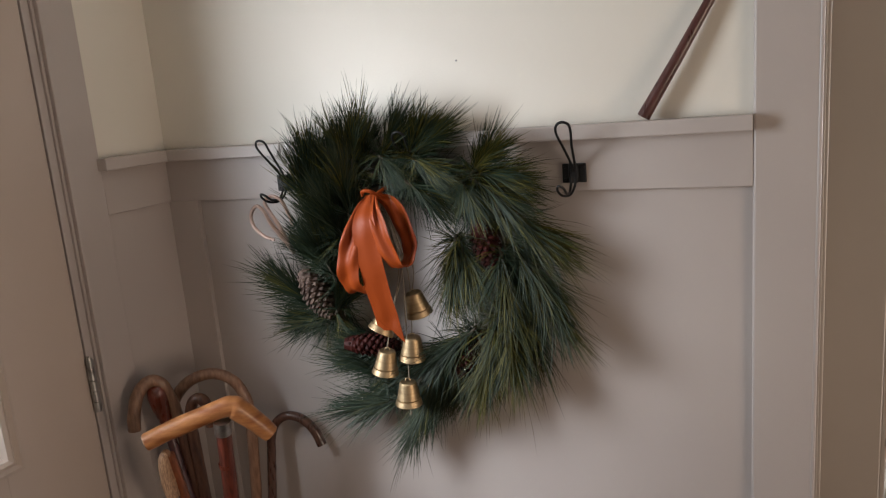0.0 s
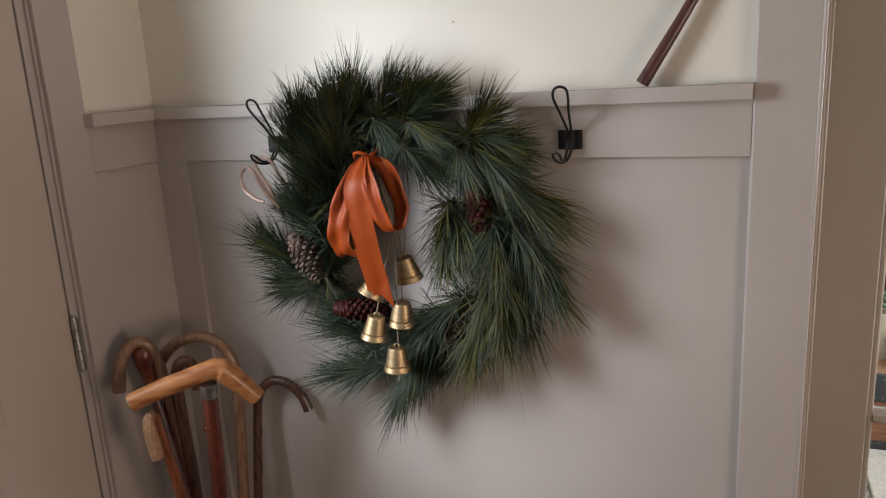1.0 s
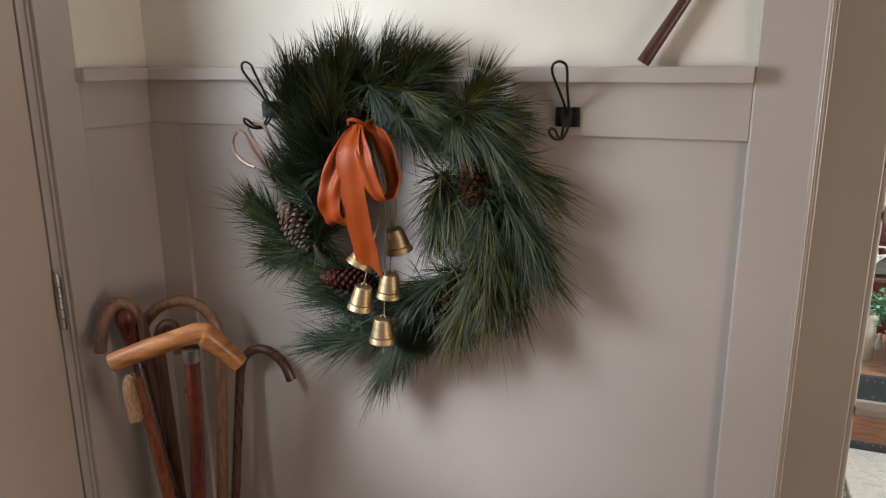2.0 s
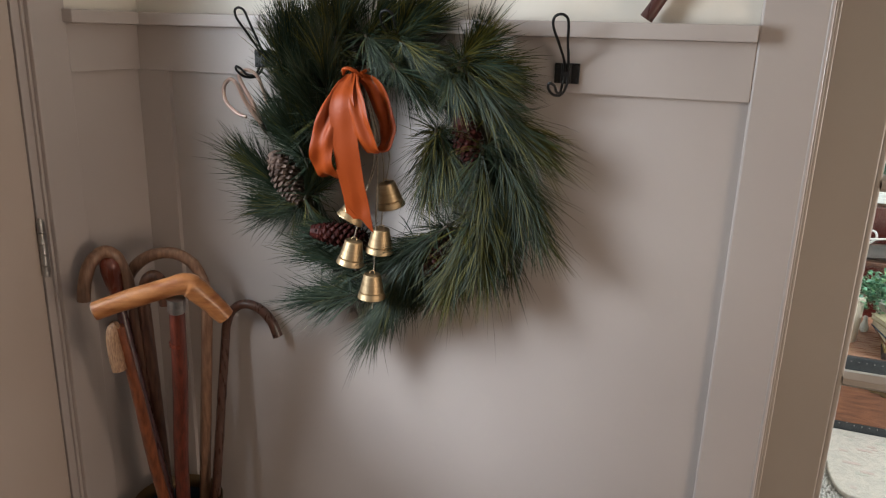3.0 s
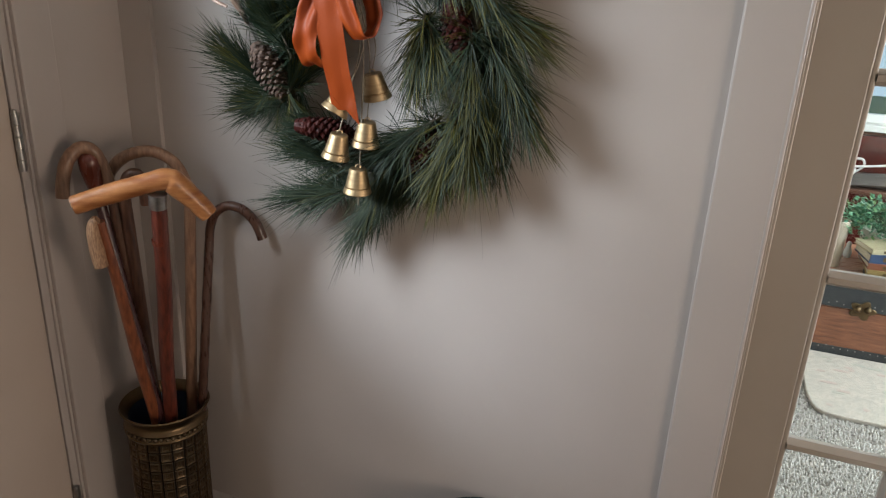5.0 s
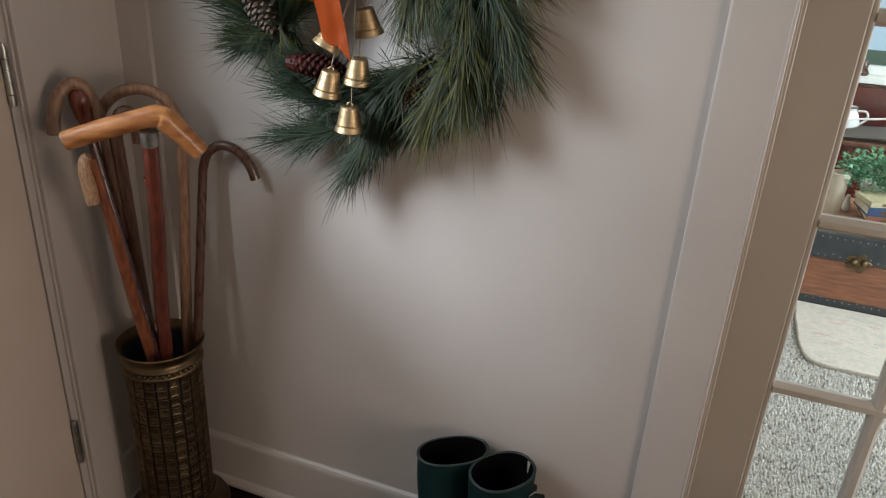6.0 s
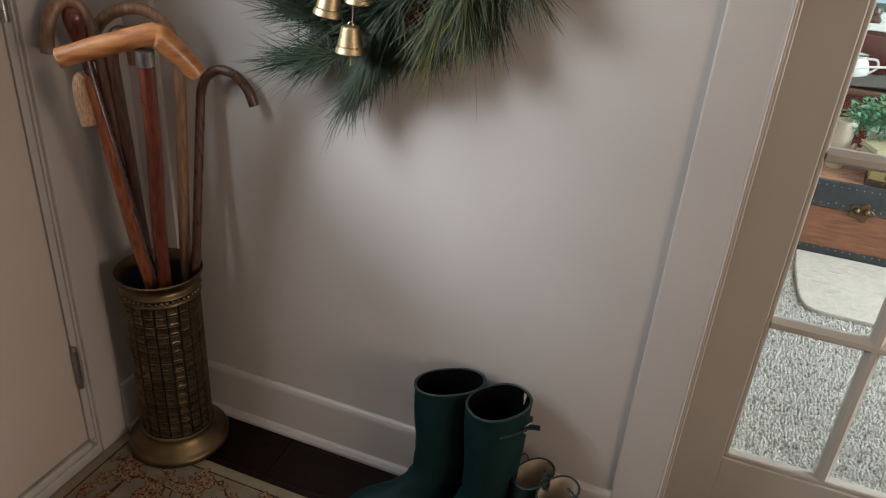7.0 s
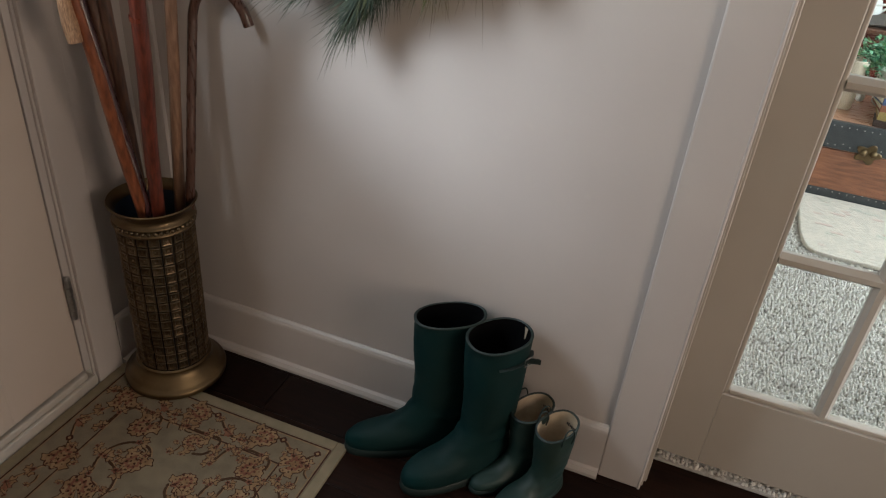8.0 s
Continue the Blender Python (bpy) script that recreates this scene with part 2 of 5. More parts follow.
def tube(path, radius, n=10, cap=True, flat=1.0, wob=0.0, seed=0):
    """A rod along path; radius: a number, or a list spread evenly along it."""
    rnd = random.Random(seed)
    P = [Vector(p) for p in path]
    m = len(P)
    rs = radius if isinstance(radius, (list, tuple)) else [radius, radius]
    V, F = [], []
    t = (P[1] - P[0]).normalized()
    ref = Vector((0, 0, 1)) if abs(t.z) < 0.9 else Vector((1, 0, 0))
    u = t.cross(ref).normalized()
    for i, p in enumerate(P):
        t = (P[min(i + 1, m - 1)] - P[max(i - 1, 0)]).normalized()
        u = (u - t * u.dot(t)).normalized()
        w = t.cross(u)
        s = i / (m - 1) * (len(rs) - 1)
        k = min(int(s), len(rs) - 2)
        r = (rs[k] * (1 - (s - k)) + rs[k + 1] * (s - k)) * (1 + rnd.uniform(-wob, wob))
        V += [p + (u * math.cos(2 * math.pi * j / n) + w * math.sin(2 * math.pi * j / n) * flat) * r for j in range(n)]
    for i in range(m - 1):
        F += [(i * n + j, i * n + (j + 1) % n, (i + 1) * n + (j + 1) % n, (i + 1) * n + j) for j in range(n)]
    if cap:
        for e, base in ((0, P[0]), ((m - 1) * n, P[-1])):
            V.append(base)
            F += [(e + j, e + (j + 1) % n, len(V) - 1) for j in range(n)]
    return V, F


def loft(rings, cap0=True, cap1=True):
    n = len(rings[0])
    V = [p for r in rings for p in r]
    F = [(i * n + j, i * n + (j + 1) % n, (i + 1) * n + (j + 1) % n, (i + 1) * n + j) for i in range(len(rings) - 1) for j in range(n)]
    if cap0:
        F.append(tuple(range(n - 1, -1, -1)))
    if cap1:
        F.append(tuple(range((len(rings) - 1) * n, len(rings) * n)))
    return V, F


# ---- hall: floor, walls, trim ----
XR, CAS = 1.128, 1.219          # end of the panelling, inner edge of the living-room door casing
RAIL0, RAIL1, CAP = 1.330, 1.414, 1.437
floor = structure("floor", box(-0.2, 3.0, -3.1, 0.088, -0.10, -0.013, 0), M_plank, "dark stained hardwood floor of the hall", "floor")
structure("wall_north", join(box(-0.12, CAS + 0.0005, 0.0, 0.16, 0.0, 2.44, 0), box(2.045, 3.0, 0.0, 0.16, 0, 2.44, 0), box(CAS + 0.0005, 2.045, 0.0, 0.16, 2.06, 2.44, 0)),
          M_wall, "cream painted hall wall above grey panelling", "wall")
structure("wall_west", join(box(-0.12, 0.0, -0.262, 0.0, 0, 2.44, 0), box(-0.12, 0.0, -3.1, -1.215, 0, 2.44, 0), box(-0.12, 0.0, -1.215, -0.262, 2.07, 2.44, 0)),
          M_wall, "cream painted wall beside the entry door", "wall")
# east wall is out of view; its opening is added for the warm fill
structure("wall_east", join(box(2.85, 3.0, -3.1, -1.55, 0, 2.44, 0), box(2.85, 3.0, -0.35, 0.0, 0, 2.44, 0), box(2.85, 3.0, -1.55, -0.35, 2.45, 2.46, 0), box(2.85, 3.0, -1.55, -0.35, 0, 0.55, 0)),
          M_wall, "unseen cream hall wall, opening added for the fill lamp", "wall")
structure("wall_south", box(-0.12, 3.0, -3.25, -3.1, 0, 2.44, 0), M_wall, "plain cream hall wall", "wall")
structure("ceiling", box(-0.12, 3.0, -3.25, 0.16, 2.44, 2.56, 0), M_ceil, "plain white painted hall ceiling", "ceiling")

panelling = thing("wainscot_panelling", (0.6, 0, 0), "greige painted board-and-batten panelling on the hall wall", "panelling", kind="structure")
part("panel", box(0.078, XR, -0.004, 0.0, 0.13, RAIL0, 0), M_trim, panelling)
part("panel", box(0.0, 0.004, -0.182, 0.0, 0.13, RAIL0, 0), M_trim, panelling)
part("top_rail", box(0.0, XR, -0.014, 0.0, RAIL0, RAIL1), M_trim, panelling)
part("top_rail", box(0.0, 0.012, -0.182, -0.0145, RAIL0, RAIL1), M_trim, panelling)
part("stile", box(0.0, 0.078, -0.0138, 0.0, 0.138, RAIL0), M_trim, panelling)
ledge = thing("ledge_cap", (0.6, 0, RAIL1), "greige painted ledge capping the wall panelling", "ledge", kind="structure")
part("cap_board", box(0.037, 0.3095, -0.037, 0.0, RAIL1, CAP, 0.002), M_trim, ledge)
part("cap_board", box(0.3105, XR, -0.037, 0.0, RAIL1, CAP + 0.0006, 0.002), M_trim, ledge)
part("cap_board", box(0.0, 0.0365, -0.190, 0.0, RAIL1, CAP, 0.002), M_trim, ledge)


def baseboard_profile(depth):
    return [(0, 0), (depth + 0.013, 0), (depth + 0.013, 0.008), (depth + 0.008, 0.017), (depth + 0.0005, 0.020), (depth, 0.022), (depth, 0.122), (depth - 0.001, 0.128),
            (depth - 0.004, 0.134), (depth - 0.009, 0.1375), (0, 0.138)]


for x0, x1, e in ((0.0, 0.4912, 0.016), (0.4913, XR, 0.0164)):
    bb = [[Vector((x, -d, z)) for d, z in baseboard_profile(e)] for x in (x0, x1)]
    structure("baseboard", loft(bb), M_trim, "greige painted baseboard with shoe moulding", "baseboard")
bb = [[Vector((d, y, z)) for d, z in baseboard_profile(0.014)] for y in (-0.182, -0.030)]
structure("baseboard", loft(bb), M_trim, "greige painted baseboard beside the entry door", "baseboard")

# casing, jamb and stop of the living-room doorway
casing = thing("door_casing", (1.17, 0, 0), "greige painted door casing with a beaded edge", "casing", kind="structure")
for i, (x0, x1) in enumerate(((XR, CAS), (2.058, 2.149))):
    a, c = (x0, x1) if i == 0 else (x1, x0)
    s = 1 if i == 0 else -1
    part("casing_board", box(min(a, c - s * 0.003), max(a, c - s * 0.003), -0.0147, 0.0, 0, 2.15, 0.0035), M_trim, casing)
    part("bead", tube([(c - s * 0.003, -0.0125, 0.0), (c - s * 0.003, -0.0125, 2.06)], 0.0035, 10), M_trim, casing, smooth=True)
    part("inner_strip", box(min(c - s * 0.003, c), max(c - s * 0.003, c), -0.008, 0.0, 0, 2.06, 0.001), M_trim, casing)
part("head_casing", box(XR, 2.149, -0.0205, 0.0, 2.066, 2.16, 0.002), M_trim, casing)
jamb = thing("door_jamb", (1.225, 0.08, 0), "greige painted jamb of the living-room doorway", "door frame", kind="structure")
part("side_jamb", box(CAS + 0.0008, CAS + 0.0045, -0.002, 0.162, 0, 2.052, 0.001), M_fdoor, jamb)
part("side_jamb", box(2.0452, 2.053, -0.002, 0.162, 0, 2.052, 0.001), M_fdoor, jamb)
part("door_stop", box(CAS + 0.0046, CAS + 0.0105, 0.012, 0.094, 0, 2.05, 0.002), M_fdoor, jamb)
part("door_stop", box(2.035, 2.045, 0.052, 0.094, 0, 2.05, 0.002), M_fdoor, jamb)
part("head_jamb", box(CAS + 0.012, 2.045, 0.0, 0.162, 2.052, 2.0598, 0.001), M_fdoor, jamb)

# glazed living-room door, fifteen panes
fd = thing("door_2", (1.63, 0.115, 0.02), "closed glazed door with fifteen panes, painted taupe", "door", kind="structure")
FY0, FY1 = 0.098, 0.134
FX = [1.334, 1.497, 1.523, 1.686, 1.712, 1.875]
PB, PP, MW = 0.232, 0.3305, 0.026
FX0, FX1 = CAS + 0.0075, 2.041
part("stile", box(FX0, FX[0] - 0.010, FY0, FY1, 0.022, 2.045, 0.002), M_fdoor, fd)
part("stile", box(FX[5] + 0.010, FX1, FY0, FY1, 0.022, 2.045, 0.002), M_fdoor, fd)
part("bottom_rail", box(FX[0] - 0.010, FX[5] + 0.010, FY0 + 0.0002, FY1, 0.022, PB - 0.010, 0.001), M_fdoor, fd)
PT = PB + 5 * PP - MW
part("top_rail", box(FX[0] - 0.010, FX[5] + 0.010, FY0 + 0.0002, FY1, PT + 0.010, 2.045, 0.001), M_fdoor, fd)


def bar(x0, x1, z0, z1, up):
    """A glazing bar with sloped faces; up: it runs upwards."""
    y0, y1, e = FY0 + 0.004, FY1 - 0.004, 0.008
    if up:
        rings = [[Vector(p) for p in ((x0, y0 + 0.012, z), (x0 + e, y0 + 0.001, z), (x1 - e, y0 + 0.001, z), (x1, y0 + 0.012, z), (x1, y1 - 0.006, z), (x0, y1 - 0.006, z))] for z in (z0, z1)]
    else:
        rings = [[Vector(p) for p in ((x, y0 + 0.012, z0), (x, y0, z0 + e), (x, y0, z1 - e), (x, y0 + 0.012, z1), (x, y1 - 0.006, z1), (x, y1 - 0.006, z0))] for x in (x0, x1)]
    return loft(rings)


for i in (1, 3):
    part("glazing_bar", bar(FX[i], FX[i + 1], PB, PT, True), M_fdoor, fd)
for k in range(1, 5):
    part("glazing_bar", bar(FX[0], FX[5], PB + k * PP - MW, PB + k * PP, False), M_fdoor, fd)
for x0, x1 in ((FX[0] - 0.010, FX[0]), (FX[5], FX[5] + 0.010)):
    part("glazing_bead", box(x0, x1, FY0 + 0.007, FY1 - 0.006, PB - 0.010, PT + 0.010, 0.003), M_fdoor, fd)
for z0, z1 in ((PB - 0.010, PB), (PT, PT + 0.010)):
    part("glazing_bead", box(FX[0], FX[5], FY0 + 0.0072, FY1 - 0.006, z0, z1, 0.003), M_fdoor, fd)
for c in range(3):
    for k in range(5):
        z0 = PB + k * PP
        g = part("pane", box(FX[2 * c] - 0.002, FX[2 * c + 1] + 0.002, 0.1175, 0.1205, z0 - 0.002, z0 + PP - MW + 0.002, 0), M_glass, fd)
        g.visible_shadow = False

# entry door in the west wall
ecas = thing("door_casing", (0, -0.21, 0), "greige painted casing of the entry door", "casing", kind="structure")
part("casing_board", box(0.0, 0.014, -0.256, -0.183, 0, 2.15, 0.002), M_trim, ecas)
part("casing_board", box(0.0, 0.014, -1.306, -1.221, 0, 2.15, 0.002), M_trim, ecas)
part("head_casing", box(0.0, 0.015, -1.306, -0.183, 2.075, 2.16, 0.002), M_trim, ecas)
part("side_jamb", box(-0.11, 0.006, -0.2618, -0.2565, 0, 2.07, 0.001), M_trim, ecas)
part("side_jamb", box(-0.11, 0.001, -0.2775, -0.262, 0.05, 2.07, 0.001), M_trim, ecas)
part("side_jamb", box(-0.11, 0.001, -1.215, -1.199, 0.05, 2.07, 0.001), M_trim, ecas)
part("head_jamb", box(-0.11, 0.001, -1.199, -0.2775, 2.055, 2.07, 0.001), M_trim, ecas)
structure("threshold", join(box(-0.12, 0.012, -1.215, -0.258, -0.003, 0.030, 0.004), box(-0.10, 0.006, -1.199, -0.2778, 0.0302, 0.048, 0.004)), M_alu, "low painted threshold under the entry door", "threshold")
ed = thing("door_1", (-0.02, -0.74, 0.055), "closed entry door with a window, painted greige", "door", kind="structure")
DY0, DY1, LY0, LY1, LZ0, LZ1 = -1.196, -0.2805, -1.046, -0.467, 0.976, 1.90
part("door_slab", join(box(-0.044, 0.0, LY1, DY1, 0.055, 2.05, 0.002), box(-0.044, 0.0, DY0, LY0, 0.055, 2.05, 0.002),
                       box(-0.0438, -0.0002, LY0, LY1, 0.055, LZ0, 0), box(-0.0438, -0.0002, LY0, LY1, LZ1, 2.05, 0)), M_door, ed)
fr = [(0.0, 0.0), (0.013, 0.004), (0.015, 0.010), (0.009, 0.016), (0.013, 0.022), (0.009, 0.028), (-0.016, 0.032)]   # height, way inwards
rings = []
for sy, sz in ((1, -1), (1, 1), (-1, 1), (-1, -1)):
    ring = []
    for hgt, w in fr:
        y = (LY1 + 0.030 - w) if sy > 0 else (LY0 - 0.030 + w)
        z = (LZ1 + 0.030 - w) if sz > 0 else (LZ0 - 0.030 + w)
        ring.append(Vector((hgt, y, z)))
    rings.append(ring)
part("window_moulding", loft(rings + [rings[0]], False, False), M_door, ed, smooth=True)
g = part("pane", box(-0.024, -0.020, LY0, LY1, LZ0, LZ1, 0), M_glass, ed)
g.visible_shadow = False


def hinge(z0, z1):
    n, gap = 5, 0.0012
    h = (z1 - z0) / n
    hb = part("hinge", box(-0.002, 0.0075, -0.2795, -0.2685, z0 + 0.001, z1 - 0.001, 0.001), M_steel, ed, "worn steel hinge")
    for i in range(n):
        part("knuckle", tube([(0.0085, -0.2795, z0 + i * h + gap / 2), (0.0085, -0.2795, z0 + (i + 1) * h - gap / 2)], 0.0062, 12), M_steel, hb, smooth=True)
    part("pin_tip", lathe([(0, z1 + 0.006), (0.004, z1 + 0.005), (0.005, z1), (0.005, z1 - 0.002)], 10, 0.0085, -0.2795), M_steel, hb, smooth=True)


for z0 in (0.204, 0.978, 1.76):
    hinge(z0, z0 + 0.102)

# ---- umbrella stand and canes ----
SX, SY, SZ = 0.136, -0.142, 0.009
stand = thing("umbrella_stand", (SX, SY, SZ), "round brass umbrella stand embossed with small squares", "umbrella stand")
base_p = [(0.0, 0.0), (0.108, 0.0), (0.113, 0.003), (0.114, 0.012), (0.111, 0.017), (0.106, 0.019), (0.103, 0.024), (0.094, 0.033), (0.087, 0.042), (0.083, 0.050), (0.0835, 0.056), (0.079, 0.059)]
part("base", lathe(base_p, 56, 0, 0), M_brass, stand, smooth=True, local=True)
part("body", lathe([(0.0, 0.05), (0.0755, 0.05), (0.0755, 0.43), (0.0735, 0.43), (0.0735, 0.062), (0.0, 0.062)], 56), M_brass_dark, stand, smooth=True, local=True)
coll = [(0.0757, 0.404), (0.081, 0.406), (0.083, 0.410), (0.081, 0.414), (0.078, 0.417), (0.080, 0.421), (0.0835, 0.426), (0.081, 0.431), (0.078, 0.434), (0.0775, 0.440),
        (0.0800, 0.446), (0.0845, 0.452), (0.0885, 0.456), (0.0898, 0.459), (0.0880, 0.4615), (0.0830, 0.458), (0.079, 0.452), (0.0748, 0.444), (0.0738, 0.430)]
part("rim", lathe(coll, 64), M_brass, stand, smooth=True, local=True)
part("lining", lathe([(0.0733, 0.44), (0.0728, 0.30), (0.0728, 0.064), (0, 0.0635)], 48), M_blueblack, stand, "dark blue painted lining", smooth=True, local=True)


def square_tile():
    """A raised square with a sunken, studded middle."""
    w, h, d = 0.0106, 0.0104, 0.0036
    def ring(k, y):
        return [(-w * k, y, -h * k), (w * k, y, -h * k), (w * k, y, h * k), (-w * k, y, h * k)]
    rings = [ring(1.0, 0.0), ring(0.95, -d * 0.7), ring(0.84, -d), ring(0.58, -d * 0.8), ring(0.50, -d * 0.15), ring(0.30, -d * 0.15), ring(0.20, -d * 0.75)]
    V = [Vector(p) for r in rings for p in r]
    F = [(i * 4 + j, i * 4 + (j + 1) % 4, (i + 1) * 4 + (j + 1) % 4, (i + 1) * 4 + j) for i in range(len(rings) - 1) for j in range(4)]
    F.append(tuple(range((len(rings) - 1) * 4, len(rings) * 4)))
    return V, F


tile_mesh = mesh_of("embossed_square", square_tile(), M_tile)
for r in range(15):
    for c in range(20):
        o = part("embossed_square", tile_mesh, None, stand, local=True)
        a = 2 * math.pi * c / 20 + 0.02
        o.matrix_basis = Matrix.Rotation(a, 4, "Z") @ pose(0, -0.0752, 0.0715 + r * 0.0232)


bead_mesh = mesh_of("bead", tube([(0, 0.001, 0), (0, -0.001, 0), (0, -0.0026, 0), (0, -0.0036, 0)], [0.0046, 0.0046, 0.0036, 0.0008], 8, cap=False), M_tile, True)
for c in range(44):
    o = part("bead", bead_mesh, None, stand, local=True)
    o.matrix_basis = Matrix.Rotation(2 * math.pi * c / 44, 4, "Z") @ pose(0, -0.0812, 0.4185)


def cane(name, label, pieces):
    c = thing(name, pieces[0][1][-1], label, "walking cane", "canes in the umbrella stand")
    for pn, path, rad, m, wob, lab in pieces:
        part(pn, tube(path, rad, 14, wob=wob, seed=len(path)), m, c, lab, smooth=True)
    return c


def shaft(a, b, rad, m, wob=0.02, lab=""):
    a, b = Vector(a), Vector(b)
    e = a + (b - a) * ((a.z - 0.082) / (a.z - b.z))
    off = Vector((SX, SY, 0)) - Vector((e.x, e.y, 0))
    d = off.length
    if d > 0.052:
        e += off * ((d - 0.052) / d)
    side = Vector((random.uniform(-1, 1), random.uniform(-1, 1), 0)) * 0.002
    return ("shaft", smooth_path([a, a.lerp(b, 0.35) + side, a.lerp(b, 0.7) - side, b, e], 7), rad, m, wob, lab)


fr_path = smooth_path([(0.136, -0.300, 0.941), (0.168, -0.272, 0.954), (0.215, -0.236, 0.970), (0.244, -0.214, 0.979), (0.256, -0.204, 0.978), (0.264, -0.198, 0.970), (0.284, -0.181, 0.942), (0.303, -0.166, 0.912)], 5)
fritz = cane("walking_cane", "walking cane with a large angular honey-coloured wooden handle", [
    shaft((0.2435, -0.222, 0.955), (0.171, -0.166, 0.462), [0.0135, 0.0142, 0.0135, 0.013], M_w_red, 0.02, "red-brown varnished shaft"),
    ("handle", fr_path, [0.0165, 0.0172, 0.0178, 0.0215, 0.0200, 0.0170], M_w_light, 0.025, "polished honey-coloured handle"),
    ("collar", [(0.2425, -0.2212, 0.956), (0.2390, -0.2186, 0.930)], [0.0152, 0.0150], M_steel, 0.03, "worn grey metal collar")])
fh = [c for c in fritz.children if c.name.startswith("handle")][0]
fh.data = mesh_of("handle", tube(fr_path, [0.0168, 0.0172, 0.0176, 0.0184, 0.0205, 0.0215, 0.0192, 0.0168], 14, wob=0.03, seed=4), M_w_light, True)
fh.data.set_sharp_from_angle(angle=radians(65))
part("handle_end", tube([(0.1372, -0.2990, 0.9414), (0.1345, -0.3014, 0.9402)], [0.0160, 0.0150], 14), M_w_end, fritz, "pale cut end")
for k, (zz, rr) in enumerate(((0.868, 0.0143),)):
    part("wrapping", tube([(0.2302, -0.2118, zz), (0.2290, -0.2108, zz - 0.008)], rr, 14, wob=0.04), M_w_knob, fritz, "dark worn band")

cane("walking_cane", "tan wooden cane with a curved crook leaning on the door casing", [
    ("crook", smooth_path([(0.047, -0.241, 0.925), (0.048, -0.237, 0.955), (0.052, -0.225, 0.990), (0.064, -0.206, 1.011), (0.079, -0.190, 1.004), (0.088, -0.178, 0.965), (0.092, -0.171, 0.920)], 7),
     [0.0120, 0.0122, 0.0115, 0.0110], M_w_tan, 0.03, ""),
    shaft((0.092, -0.171, 0.922), (0.120, -0.156, 0.462), [0.0110, 0.0115], M_w_brown)])
cane("walking_stick", "dark plum wooden stick with a bulbous mahogany knob", [
    ("knob", [(0.0705, -0.196, 1.004), (0.0705, -0.195, 1.000), (0.0707, -0.194, 0.990), (0.0712, -0.193, 0.975), (0.0722, -0.191, 0.950), (0.0735, -0.189, 0.930), (0.075, -0.188, 0.917)],
     [0.006, 0.015, 0.0195, 0.0205, 0.0165, 0.0125, 0.0110], M_w_knob, 0.0, "polished mahogany knob"),
    shaft((0.075, -0.188, 0.918), (0.154, -0.178, 0.462), [0.0098, 0.0098], M_w_purple, 0.03)])
cane("walking_cane", "pale tan cane with a wide round crook", [
    ("crook", smooth_path([(0.060, -0.158, 0.898), (0.065, -0.148, 0.948), (0.087, -0.126, 0.981), (0.124, -0.100, 0.991), (0.162, -0.086, 0.975), (0.184, -0.080, 0.938), (0.190, -0.079, 0.893)], 7),
     [0.0112, 0.0115, 0.0112, 0.0110], M_w_tan, 0.02, ""),
    shaft((0.190, -0.079, 0.895), (0.158, -0.084, 0.462), [0.0112, 0.0118], M_w_tan)])
cane("walking_cane", "brown wooden cane with a small tight crook", [
    ("crook", smooth_path([(0.143, -0.143, 0.900), (0.142, -0.144, 0.938), (0.134, -0.148, 0.957), (0.120, -0.155, 0.955), (0.112, -0.160, 0.930), (0.110, -0.161, 0.890)], 7),
     [0.0100, 0.0118, 0.0112, 0.0110], M_w_brown, 0.02, ""),
    shaft((0.110, -0.160, 0.892), (0.128, -0.160, 0.462), [0.0112, 0.0125], M_w_brown)])
cane("walking_cane", "orange-brown cane with a short pale cut handle", [
    ("handle", smooth_path([(0.1615, -0.284, 0.828), (0.1570, -0.284, 0.855), (0.1545, -0.284, 0.888), (0.1575, -0.283, 0.908), (0.1630, -0.280, 0.914)], 6),
     [0.0118, 0.0128, 0.0122, 0.0105, 0.0080], M_w_end, 0.02, "pale worn handle"),
    shaft((0.1640, -0.278, 0.910), (0.1465, -0.184, 0.462), [0.0085, 0.0108, 0.0112, 0.0115], M_w_orange)])
cane("walking_cane", "slim dark brown cane with a narrow crook", [
    ("crook", smooth_path([(0.2046, -0.0477, 0.8037), (0.2071, -0.0446, 0.8353), (0.2204, -0.0416, 0.8669), (0.2479, -0.0375, 0.8843), (0.2805, -0.0334, 0.8782), (0.3050, -0.0293, 0.8537), (0.3173, -0.0273, 0.8231)], 7),
     [0.0090, 0.0094, 0.0098, 0.0104], M_w_dark, 0.0, ""),
    shaft((0.2046, -0.0477, 0.8057), (0.1975, -0.100, 0.462), [0.0092, 0.0098], M_w_dark, 0.06)])


# ---- wreath ----
WX, WZ = 0.585, 1.175
wreath = thing("wreath", (WX, -0.02, WZ), "round artificial pine wreath with cones hanging on a hook", "wreath")
part("ring", tube([(WX + 0.185 * math.cos(a), -0.055, WZ + 0.185 * math.sin(a)) for a in np.linspace(0, 2 * math.pi, 49)], 0.009, 8, cap=False, wob=0.15), M_twig, wreath, "bark-covered wire ring", smooth=True)
rng = np.random.default_rng(4)
